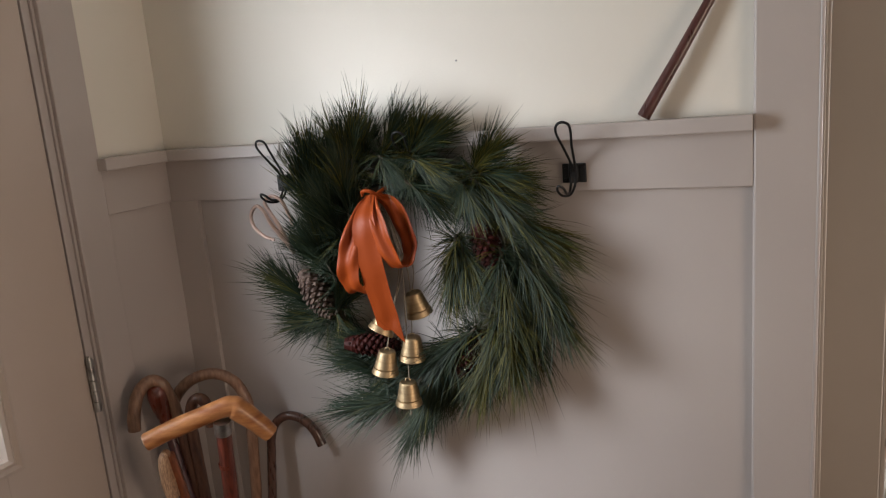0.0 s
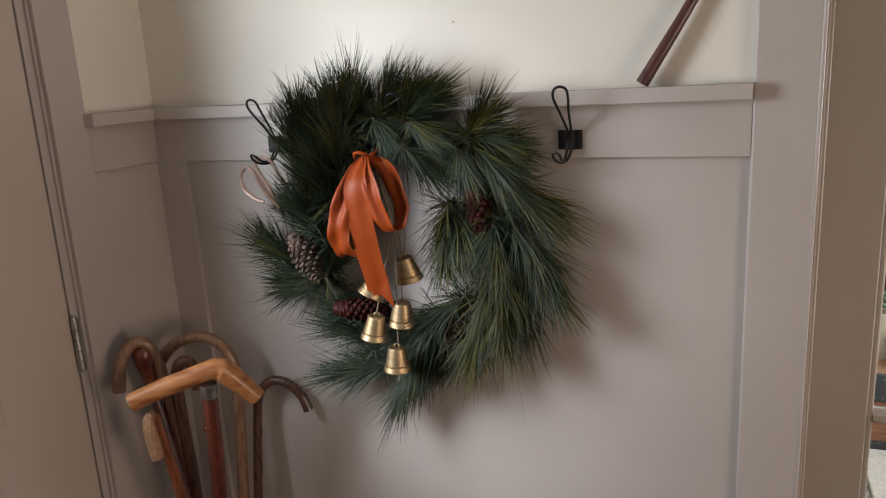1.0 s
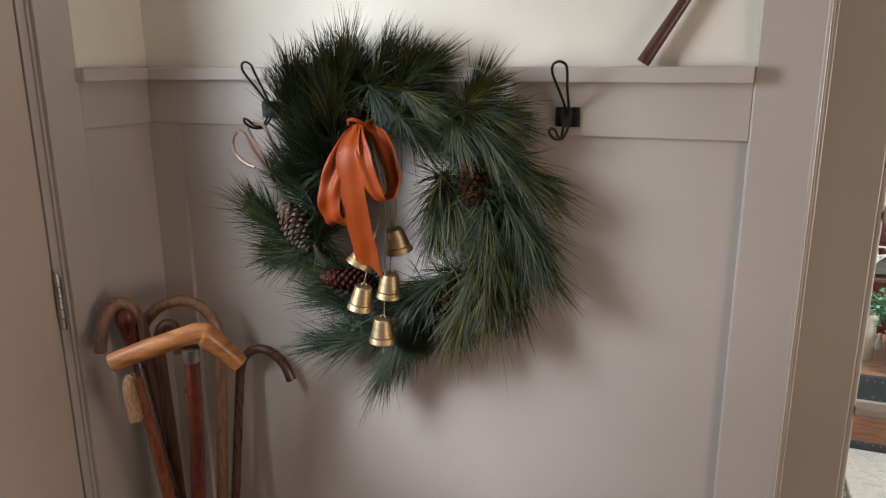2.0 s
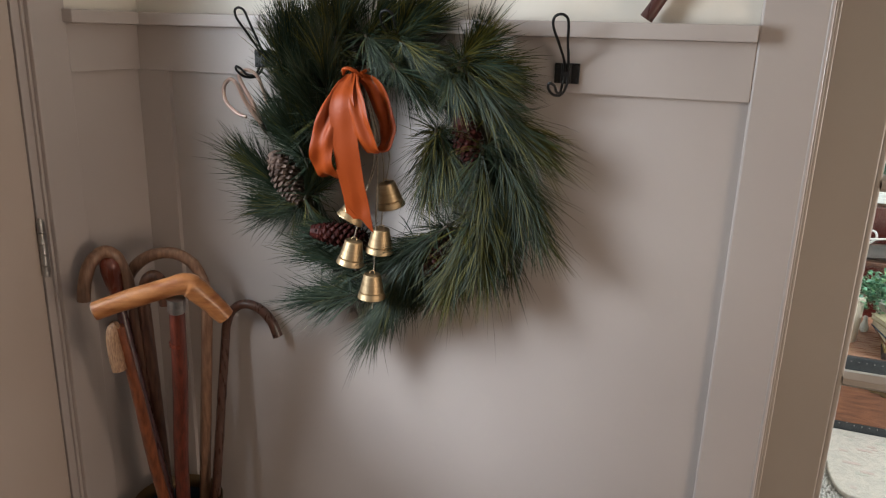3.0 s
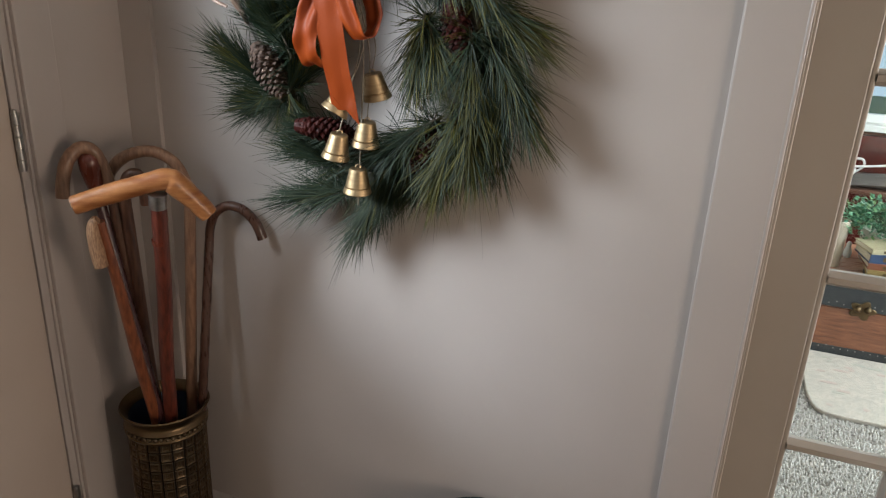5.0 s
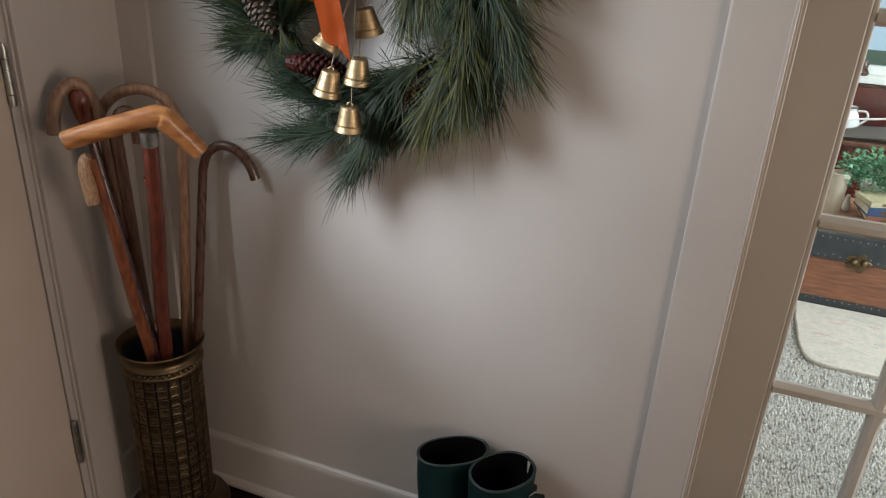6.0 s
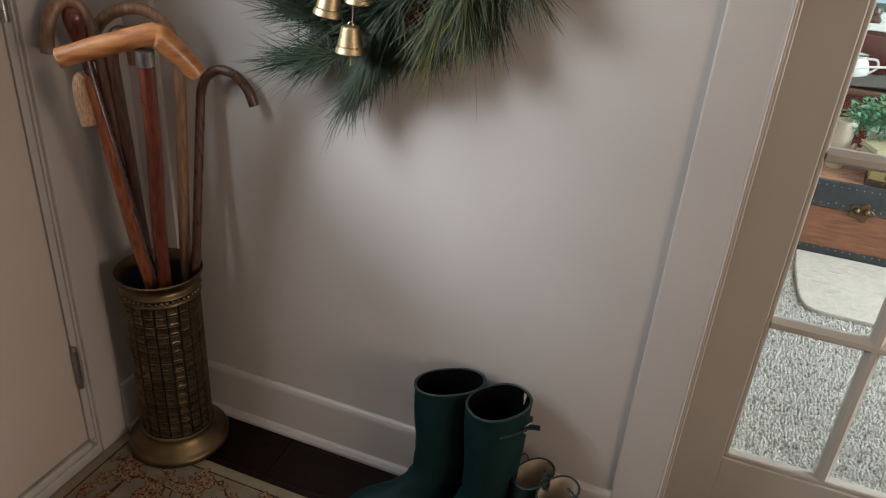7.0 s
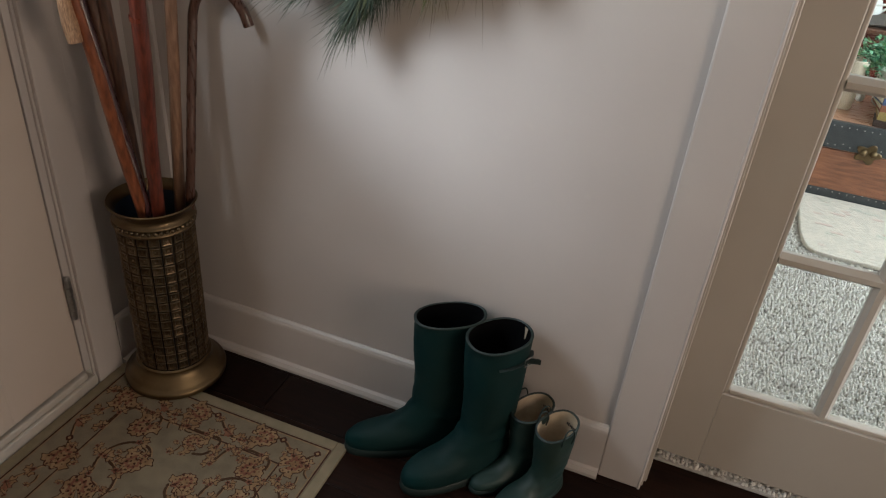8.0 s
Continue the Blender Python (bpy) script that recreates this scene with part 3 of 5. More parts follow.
# branches as x, z of the foot, x, z of the needles' end, share of olive needles
OUTER = [(0.398, 1.291, 0.358, 1.455, 0.2), (0.392, 1.34, 0.376, 1.486, 0.6), (0.421, 1.351, 0.434, 1.483, 0.15), (0.400, 1.19, 0.336, 1.315, 0.1),
         (0.472, 1.372, 0.462, 1.508, 0.5), (0.483, 1.381, 0.515, 1.525, 0.8), (0.536, 1.401, 0.593, 1.511, 0.3), (0.578, 1.393, 0.647, 1.491, 0.6),
         (0.588, 1.404, 0.693, 1.468, 0.6), (0.701, 1.37, 0.782, 1.442, 0.8), (0.701, 1.37, 0.825, 1.37, 0.5), (0.701, 1.366, 0.816, 1.288, 0.5),
         (0.746, 1.31, 0.884, 1.196, 0.7), (0.767, 1.249, 0.883, 1.047, 0.4), (0.758, 1.212, 0.801, 0.99, 0.3)]
LOWER = [(0.406, 1.109, 0.23, 1.231, 0.2), (0.393, 1.097, 0.263, 1.105, 0.1), (0.52, 1.006, 0.36, 1.039, 0.1), (0.542, 0.966, 0.363, 0.918, 0.15),
         (0.651, 1.075, 0.507, 0.82, 0.2), (0.52, 1.06, 0.385, 1.075, 0.1)]
FRONT = [(0.439, 1.185, 0.388, 1.318, 0.1), (0.445, 1.2, 0.455, 1.335, 0.15), (0.431, 1.128, 0.485, 1.233, 0.6), (0.592, 1.368, 0.679, 1.278, 0.25),
         (0.602, 1.403, 0.689, 1.354, 0.5), (0.689, 1.362, 0.724, 1.286, 0.3), (0.676, 1.273, 0.650, 1.105, 0.9), (0.677, 1.265, 0.721, 1.135, 0.5),
         (0.751, 1.161, 0.769, 0.966, 0.8), (0.738, 1.132, 0.671, 0.923, 1.0), (0.699, 1.113, 0.535, 0.996, 0.1), (0.643, 1.082, 0.579, 0.918, 0.1),
         (0.748, 1.252, 0.763, 1.097, 0.4), (0.542, 1.41, 0.592, 1.341, 0.2),
         (0.470, 1.255, 0.412, 1.405, 0.1), (0.482, 1.300, 0.480, 1.450, 0.2), (0.440, 1.235, 0.372, 1.365, 0.1)]


def needles(base, tip, count, spread, length, olive):
    """Needles of one spray, in bundles of three along its twig: long, nearly straight, tapering, three-sided."""
    base, tip = np.array(base), np.array(tip)
    ax = tip - base
    L = np.linalg.norm(ax)
    ax = ax / L
    reach = max(0.35 * L, L - 0.90 * length)
    V, F, mats = [], [], []
    for _ in range(count // 3):
        s = rng.random()
        stem = base + ax * reach * s
        rad = rng.normal(size=3) * np.array((1.0, 0.75, 1.0))
        rad -= ax * rad.dot(ax)
        rad /= np.linalg.norm(rad) + 1e-6
        ang = math.radians(spread * (0.15 + 0.95 * rng.random()) * (1.35 - 0.60 * s))
        ln = length * rng.uniform(0.66, 1.08)
        if s < 0.30 and rng.random() < 0.5:
            ang = math.radians(rng.uniform(50, 125))
            ln *= 0.72
        way = ax * math.cos(ang) + rad * math.sin(ang)
        tint = 1 if rng.random() < olive * (1.1 - 0.4 * s) * (0.45 + 0.55 * (ang < math.radians(spread * 0.6))) else 0
        sag = ax * 0.14 + np.array((0, 0, -0.10)) + rng.normal(size=3) * 0.13
        for _ in range(3):
            d = way + rng.normal(size=3) * 0.12
            n = ln * rng.uniform(0.88, 1.05)
            p = [stem, stem + d * n * 0.45, stem + (d + sag * 0.4) * n * 0.78, stem + (d + sag * 0.7) * n]
            for q in p:
                q[1] = min(q[1], -0.006 - 0.004 * rng.random())
            u = np.cross(d, (0.3, -0.9, 0.2))
            u /= np.linalg.norm(u) + 1e-6
            w = np.cross(d, u)
            w /= np.linalg.norm(w) + 1e-6
            r = rng.uniform(0.00042, 0.00066)
            o = len(V)
            for q, k in zip(p[:3], (0.9, 1.0, 0.85)):
                for a in (0, 2.094, 4.189):
                    V.append(tuple(q + (u * math.cos(a) + w * math.sin(a)) * r * k))
            V.append(tuple(p[3]))
            for i in (0, 3):
                F += [(o + i, o + i + 1, o + i + 4, o + i + 3), (o + i + 1, o + i + 2, o + i + 5, o + i + 4), (o + i + 2, o + i, o + i + 3, o + i + 5)]
            F += [(o + 6, o + 7, o + 9), (o + 7, o + 8, o + 9), (o + 8, o + 6, o + 9)]
            mats += [tint] * 9
    return V, F, mats


def spray(base, tip, count, spread=34, length=0.1, olive=0.35):
    V, F, mats = needles(base, tip, count, spread, length, olive)
    me = bpy.data.meshes.new("pine_spray")
    me.from_pydata(V, [], F)
    for m in (M_needle, M_needle_y):
        me.materials.append(m)
    me.polygons.foreach_set("material_index", mats)
    ob = part("pine_spray", me, None, wreath)
    b, t = Vector(base), Vector(tip)
    part("twig", tube([b, b.lerp(t, 0.25), b.lerp(t, 0.5)], [0.0028, 0.0022, 0.0010], 6), M_twig, ob, smooth=True)


for deep, branches in ((-0.058, OUTER), (-0.062, LOWER), (-0.080, FRONT)):
    for x0, z0, x1, z1, olive in branches:
        # each branch carries two sprays, the second a little turned and shorter
        lead = math.hypot(x1 - x0, z1 - z0)
        px, pz = -(z1 - z0) / lead, (x1 - x0) / lead
        for k in range(2):
            dep = deep - 0.020 * rng.random() + 0.022 * k
            turn, ln = (0.0, 1.0) if k == 0 else (rng.uniform(-0.040, 0.040), rng.uniform(0.78, 0.95))
            e = (x0 + (x1 - x0) * ln + px * turn, dep - rng.uniform(-0.015, 0.022), z0 + (z1 - z0) * ln + pz * turn)
            spray((x0, dep, z0), e, int((210 + 950 * lead) * (0.72 if branches is OUTER else 0.85)), 29 + 9 * rng.random(), min(0.098, 0.045 + 0.29 * lead), olive * (1.35 if x0 > 0.62 else 1.0))
# short dark growth along the ring
for k in range(36):
    a = 2 * math.pi * (k + rng.random() * 0.6) / 36
    c0 = np.array((WX + 0.172 * math.cos(a), -0.030 - 0.025 * rng.random(), WZ + 0.190 * math.sin(a)))
    tang = np.array((math.sin(a), 0, -math.cos(a))) * (1 if math.cos(a) > -0.2 else -1) + np.array((math.cos(a), 0, math.sin(a))) * rng.uniform(0.0, 0.6) + np.array((0, rng.uniform(-0.40, 0.0), 0))
    tang /= np.linalg.norm(tang)
    spray(tuple(c0), tuple(c0 + tang * 0.095), 80, 34, 0.075, 0.1)


def cone_mesh(a, b, rad, seed, open_=1.0):
    """A pine cone from its stalk a to its tip b: overlapping scales in a spiral round a core."""
    rnd = random.Random(seed)
    a, b = Vector(a), Vector(b)
    L = (b - a).length
    ax = (b - a).normalized()
    u = ax.cross(Vector((0, 1, 0.2))).normalized()
    w = ax.cross(u)
    core = tube([a + ax * L * k for k in (0, 0.15, 0.4, 0.7, 0.95)], [rad * 0.4, rad * 0.62, rad * 0.66, rad * 0.45, rad * 0.1], 10)
    V, F = core
    V, F = list(V), list(F)
    n = 96
    for i in range(n):
        s = (i + 0.5) / n
        th = i * 2.39996
        r = rad * (math.sin(math.pi * (0.16 + 0.80 * s)) ** 0.7)
        out = u * math.cos(th) + w * math.sin(th)
        side = ax.cross(out)
        c = a + ax * (L * s)
        d = (out * (0.75 * open_) + ax * (0.55 - 0.25 * s)).normalized()
        ln, wd, tk = r * 0.72, rad * 0.26 * rnd.uniform(0.85, 1.15), rad * 0.09
        root = c + out * r * 0.35
        nrm = d.cross(side).normalized()
        e = root + d * ln
        o = len(V)
        V += [root - side * wd * 0.4, root + side * wd * 0.4, root + d * ln * 0.7 + side * wd, e + side * wd * 0.45 + nrm * tk, e - side * wd * 0.45 + nrm * tk, root + d * ln * 0.7 - side * wd,
              root + d * ln * 0.55 + nrm * tk * 1.6, e - nrm * tk * 0.8, root + d * ln * 0.5 - nrm * tk]
        F += [(o, o + 1, o + 6), (o + 1, o + 2, o + 6), (o + 2, o + 3, o + 6), (o + 3, o + 4, o + 6), (o + 4, o + 5, o + 6), (o + 5, o, o + 6),
              (o + 1, o, o + 8), (o + 2, o + 1, o + 8), (o + 3, o + 2, o + 7), (o + 2, o + 8, o + 7), (o + 4, o + 3, o + 7), (o + 5, o + 4, o + 7), (o + 8, o + 5, o + 7), (o, o + 5, o + 8)]
    return V, F


part("pine_cone", cone_mesh((0.360, -0.082, 1.203), (0.420, -0.098, 1.124), 0.028, 1, 1.1), M_cone_dry, wreath, "dry open brown pine cone")
part("pine_cone", cone_mesh((0.457, -0.122, 1.082), (0.548, -0.085, 1.070), 0.024, 2, 0.7), M_cone, wreath, "closed red-brown pine cone")
part("pine_cone", cone_mesh((0.707, -0.074, 1.298), (0.736, -0.082, 1.212), 0.027, 3, 0.75), M_cone, wreath, "closed red-brown pine cone")
part("pine_cone", cone_mesh((0.706, -0.066, 1.098), (0.654, -0.076, 1.018), 0.024, 4, 1.0), M_cone, wreath, "dark red-brown pine cone")
part("pine_cone", cone_mesh((0.438, -0.068, 1.345), (0.446, -0.072, 1.285), 0.018, 5, 0.9), M_cone, wreath, "small dark pine cone")


# ---- ribbon bow ----
def ribbon(path, widths, width, notch=0.0, steps=10, curl=0.0):
    """A band with thickness along path; widths: the direction across it at each point."""
    P = smooth_path(path, steps)
    D = smooth_path(widths, steps)
    V, F = [], []
    m = len(P)
    cols = 13
    for side in (0, 1):
        for i in range(m):
            t = (P[min(i + 1, m - 1)] - P[max(i - 1, 0)]).normalized()
            d = D[i].normalized()
            nrm = t.cross(d).normalized()
            wv = width * (0.38 + 0.62 * min(1, i / 13, (m - 1 - i) / 13 if not notch else 1))
            for c in range(cols):
                q = c / (cols - 1) - 0.5
                p = P[i] + d * (q * wv) + nrm * (curl * (math.sin(q * 9.4 + i * 0.06 + curl * 900) * (0.25 + 0.75 * abs(math.cos(math.pi * i / m))) + 0.35 * math.sin(i * 0.55 + q * 4.0)) + (0.0004 if side else -0.0004))
                if notch and i == m - 1:
                    p += t * notch * (q - 0.1)
                V.append(p)
    k = m * cols
    for i in range(m - 1):
        for c in range(cols - 1):
            a = i * cols + c
            F += [(a, a + 1, a + cols + 1, a + cols), (k + a, k + a + cols, k + a + cols + 1, k + a + 1)]
        for c in (0, cols - 1):
            a = i * cols + c
            F.append((a, a + cols, k + a + cols, k + a))
    for i in (0, m - 1):
        F += [(i * cols + c, i * cols + c + 1, k + i * cols + c + 1, k + i * cols + c) for c in range(cols - 1)]
    return V, F


bow = thing("ribbon_bow", (0.545, -0.115, 1.35), "orange satin ribbon bow with long tails tied on the wreath", "bow")
part("loop", ribbon([(0.543, -0.130, 1.358), (0.534, -0.158, 1.332), (0.520, -0.172, 1.285), (0.512, -0.176, 1.236), (0.517, -0.164, 1.203), (0.531, -0.144, 1.204), (0.538, -0.126, 1.260), (0.543, -0.122, 1.350)],
                    [(1, 0.1, 0.35), (1, 0.25, 0.35), (1, 0.15, 0.25), (1, -0.05, 0.15), (1, -0.35, 0.15), (0.9, -0.45, 0.0), (0.8, -0.4, 0), (1, -0.2, 0)], 0.040, curl=0.0044), M_satin, bow, smooth=True)
part("loop", ribbon([(0.552, -0.128, 1.358), (0.578, -0.128, 1.344), (0.600, -0.132, 1.306), (0.612, -0.140, 1.272), (0.610, -0.154, 1.249), (0.598, -0.166, 1.247), (0.582, -0.172, 1.282), (0.566, -0.164, 1.326), (0.552, -0.136, 1.357)],
                    [(0.7, 0.2, 0.6), (0.85, 0.1, 0.5), (0.95, -0.1, 0.35), (0.9, -0.3, 0.2), (0.8, -0.5, 0.1), (0.9, -0.3, 0.2), (0.97, 0.0, 0.25), (0.9, 0.1, 0.3), (0.7, 0.2, 0.5)], 0.033, curl=0.0030), M_satin, bow, smooth=True)
part("tail", ribbon([(0.545, -0.134, 1.360), (0.547, -0.168, 1.325), (0.552, -0.172, 1.270), (0.559, -0.166, 1.205), (0.566, -0.158, 1.158), (0.569, -0.154, 1.130)],
                    [(1, -0.1, 0.1), (1, 0.05, 0.02), (1, 0.12, 0), (1, 0.1, -0.02), (1, 0.08, -0.03), (1, 0.08, -0.03)], 0.043, notch=0.046, curl=0.0010), M_satin, bow, smooth=True)
part("tail", ribbon([(0.541, -0.126, 1.358), (0.531, -0.134, 1.310), (0.527, -0.126, 1.250), (0.531, -0.116, 1.205)],
                    [(1, 0.3, 0), (1, 0.4, 0), (1, 0.4, 0), (1, 0.4, 0)], 0.034, notch=0.01, curl=0.001), M_satin, bow, smooth=True)
part("knot", tube(smooth_path([(0.528, -0.130, 1.357), (0.536, -0.142, 1.366), (0.546, -0.146, 1.368), (0.556, -0.142, 1.364), (0.562, -0.128, 1.354)], 4), [0.002, 0.0036, 0.0040, 0.0036, 0.002], 10, flat=0.8, wob=0.16, seed=3), M_satin, bow, smooth=True)
part("tie", tube(smooth_path([(0.545, -0.130, 1.352), (0.548, -0.095, 1.362), (0.550, -0.060, 1.365)], 4), 0.003, 6), M_satin, bow)

bow.location.z -= 0.010

# ---- string of bells ----
bells = thing("string_of_bells", (0.555, -0.115, 1.34), "five small gold metal bells strung on jute twine", "bells")


def bell_mesh():
    p = [(0.0, 0.0), (0.0122, 0.0), (0.0136, -0.0014), (0.0188, -0.0290), (0.0183, -0.0298), (0.0183, -0.0304), (0.0197, -0.0312), (0.0222, -0.0400), (0.0220, -0.0412),
         (0.0208, -0.0412), (0.0186, -0.032), (0.0150, -0.016), (0.0120, -0.003), (0.0, -0.0025)]
    return lathe(p, 30)


bm_bell = mesh_of("bell", bell_mesh(), M_bell, True)
bm_bell.set_sharp_from_angle(angle=radians(20))
BELLS = (((0.597, -0.114, 1.178), (6, -12)), ((0.559, -0.128, 1.150), (-10, 30)), ((0.592, -0.122, 1.102), (4, 4)), ((0.550, -0.138, 1.080), (3, 10)), ((0.586, -0.142, 1.028), (2, 2)))
for (x, y, z), (rx, ry) in BELLS:
    o = part("bell", bm_bell, None, bells)
    o.matrix_parent_inverse = Matrix.Translation((0.555, -0.115, 1.34)).inverted()
    o.matrix_basis = pose(x, y, z, rx, ry, 20) @ Matrix.Diagonal((1.06, 1.06, 1.0, 1))
    lp = part("top_loop", tube([Vector((0.004 * math.cos(a), 0, 0.0025 + 0.004 * math.sin(a))) for a in np.linspace(-0.3, math.pi + 0.3, 9)], 0.0008, 6), M_bell, o, smooth=True, local=True)
    part("clapper", tube([(0, 0, -0.004), (0, 0, -0.038)], [0.0008, 0.0008, 0.004], 6), M_bell_in, o, local=True)
tw = [[(0.552, -0.112, 1.345), (0.580, -0.100, 1.262), (0.598, -0.106, 1.222), (0.597, -0.114, 1.183)],
      [(0.551, -0.112, 1.345), (0.577, -0.108, 1.240), (0.574, -0.122, 1.185), (0.556, -0.128, 1.148)],
      [(0.553, -0.112, 1.345), (0.584, -0.106, 1.230), (0.592, -0.114, 1.165), (0.592, -0.122, 1.106)],
      [(0.550, -0.113, 1.345), (0.574, -0.112, 1.235), (0.566, -0.130, 1.155), (0.550, -0.138, 1.084)],
      [(0.553, -0.113, 1.345), (0.580, -0.116, 1.235), (0.588, -0.132, 1.140), (0.586, -0.142, 0.966)]]
for p in tw:
    part("twine", tube(smooth_path(p, 8), 0.0011, 6, wob=0.25, seed=2), M_twine, bells)
part("twine", tube(smooth_path([(0.586, -0.104, 1.228), (0.594, -0.112, 1.238), (0.590, -0.118, 1.248), (0.580, -0.110, 1.240)], 5), 0.0012, 6, wob=0.3), M_twine, bells)


# ---- coat hooks ----
def wire_hook():
    h = thing("coat_hook", (0, 0, 0), "black bent-wire coat hook on a small square plate", "coat hook", "hooks along the panelling")
    part("plate", join(box(-0.0195, 0.0195, -0.004, 0.0, -0.0155, 0.0155, 0.001), box(-0.008, 0.008, -0.0115, -0.004, -0.0155, 0.0155, 0.0025)), M_iron, h, local=True)
    for sx, sz in ((-0.015, -0.010), (-0.015, 0.010), (0.015, -0.010), (0.015, 0.010)):
        part("screw", moved(lathe([(0, 0.0), (0.0024, 0.0), (0.0022, 0.0008), (0.0, 0.0012)], 10), pose(sx, -0.0042, sz, 90)), M_iron, h, smooth=True, local=True)
    up = [(0.003, -0.009, 0.0), (0.004, -0.016, 0.018), (0.006, -0.040, 0.048), (0.010, -0.060, 0.068), (0.009, -0.068, 0.081), (0.000, -0.071, 0.0858), (-0.010, -0.068, 0.081), (-0.0125, -0.060, 0.068), (-0.007, -0.040, 0.044), (-0.002, -0.018, 0.018), (-0.003, -0.009, 0.0)]
    part("upper_loop", tube(smooth_path(up, 7), 0.0021, 8), M_iron, h, smooth=True, local=True)
    lo = [(0.003, -0.009, -0.002), (0.003, -0.014, -0.018), (-0.001, -0.030, -0.031), (-0.008, -0.052, -0.030), (-0.013, -0.066, -0.020), (-0.010, -0.072, -0.012), (-0.003, -0.068, -0.016), (-0.003, -0.052, -0.026), (-0.003, -0.030, -0.028), (-0.004, -0.014, -0.018), (-0.003, -0.009, -0.002)]
    part("lower_loop", tube(smooth_path(lo, 6), 0.0021, 8), M_iron, h, smooth=True, local=True)
    return h


hook = wire_hook()
hook.location = (0.860, -0.0143, 1.360)
for x in (0.302, 0.580):
    copy_thing(hook, pose(x, -0.0143, 1.361))

# ---- scissors on the first hook ----
sc = thing("scissors", (0.285, -0.06, 1.33), "rose-gold gardening scissors with wide handle loops hanging from a hook", "scissors")
part("handle", tube(smooth_path([(0.333, -0.074, 1.250), (0.318, -0.077, 1.268), (0.300, -0.078, 1.292), (0.287, -0.079, 1.317), (0.272, -0.079, 1.326), (0.258, -0.079, 1.311), (0.260, -0.078, 1.287), (0.279, -0.077, 1.269), (0.301, -0.076, 1.261)], 7), [0.0048, 0.0040, 0.0035, 0.0034, 0.0032], 8), M_copper, sc, smooth=True)
part("handle", tube(smooth_path([(0.329, -0.072, 1.250), (0.314, -0.072, 1.284), (0.296, -0.072, 1.312), (0.287, -0.072, 1.333), (0.303, -0.071, 1.343), (0.322, -0.069, 1.334), (0.332, -0.066, 1.309), (0.338, -0.064, 1.285)], 7), [0.0048, 0.0038, 0.0034, 0.0033, 0.0032], 8), M_copper, sc, smooth=True)
part("shank", tube(smooth_path([(0.324, -0.074, 1.260), (0.332, -0.073, 1.248), (0.340, -0.072, 1.234)], 5), [0.004, 0.0085, 0.0060], 10, flat=0.35), M_copper, sc, smooth=True)
part("pivot", moved(lathe([(0, 0.004), (0.0028, 0.0035), (0.0034, 0.002), (0.0034, 0)], 14), pose(0.332, -0.075, 1.247, 90)), M_blade, sc, smooth=True)
for k in (0, 1):
    bx, by = 0.338 + k * 0.004, -0.072 + k * 0.003
    part("blade", loft([[Vector((bx - 0.004, by, 1.240)), Vector((bx + 0.005, by + 0.001, 1.236)), Vector((bx, by - 0.002, 1.237))],
                        [Vector((bx + 0.006, by, 1.224)), Vector((bx + 0.014, by + 0.001, 1.220)), Vector((bx + 0.010, by - 0.002, 1.222))],
                        [Vector((bx + 0.021, by + 0.004, 1.190)), Vector((bx + 0.022, by + 0.004, 1.1902)), Vector((bx + 0.0215, by + 0.0035, 1.1901))]]), M_blade, sc, "steel blade")

# ---- stick leaning on the ledge, nail ----
stick = part("walking_stick", tube([(0.972, -0.0225, CAP + 0.006), (1.021, -0.020, 1.523), (1.108, -0.0095, 1.672)], [0.0102, 0.0086, 0.0066], 16), M_stick, smooth=True)
tagged(stick, "dark chocolate-brown tapered wooden stick leaning on the ledge", "stick")
nail = part("nail", moved(lathe([(0, 0.003), (0.0015, 0.0028), (0.0017, 0.0018), (0.0006, 0.001), (0.0006, -0.004)], 10), pose(0.663, 0.0, 1.556, 90)), M_steel, smooth=True)
tagged(nail, "tiny nail head in the cream wall", "nail")


# ---- boots ----
def outline(ub, uf, w, z, n=36, heel=0.84, tilt=0.0):
    """One level of a boot: pointed along +x, narrower at the heel."""
    ring = []
    for i in range(n):
        a = 2 * math.pi * i / n
        c, s = math.cos(a), math.sin(a)
        u = (ub + uf) / 2 + (uf - ub) / 2 * math.copysign(abs(c) ** 0.88, c)
        k = heel + (1 - heel) * min(1, max(0, (u - ub) / max(1e-6, (uf - ub)) * 1.6))
        ring.append(Vector((u, w * k * math.copysign(abs(s) ** 0.88, s), z + tilt * u)))
    return ring


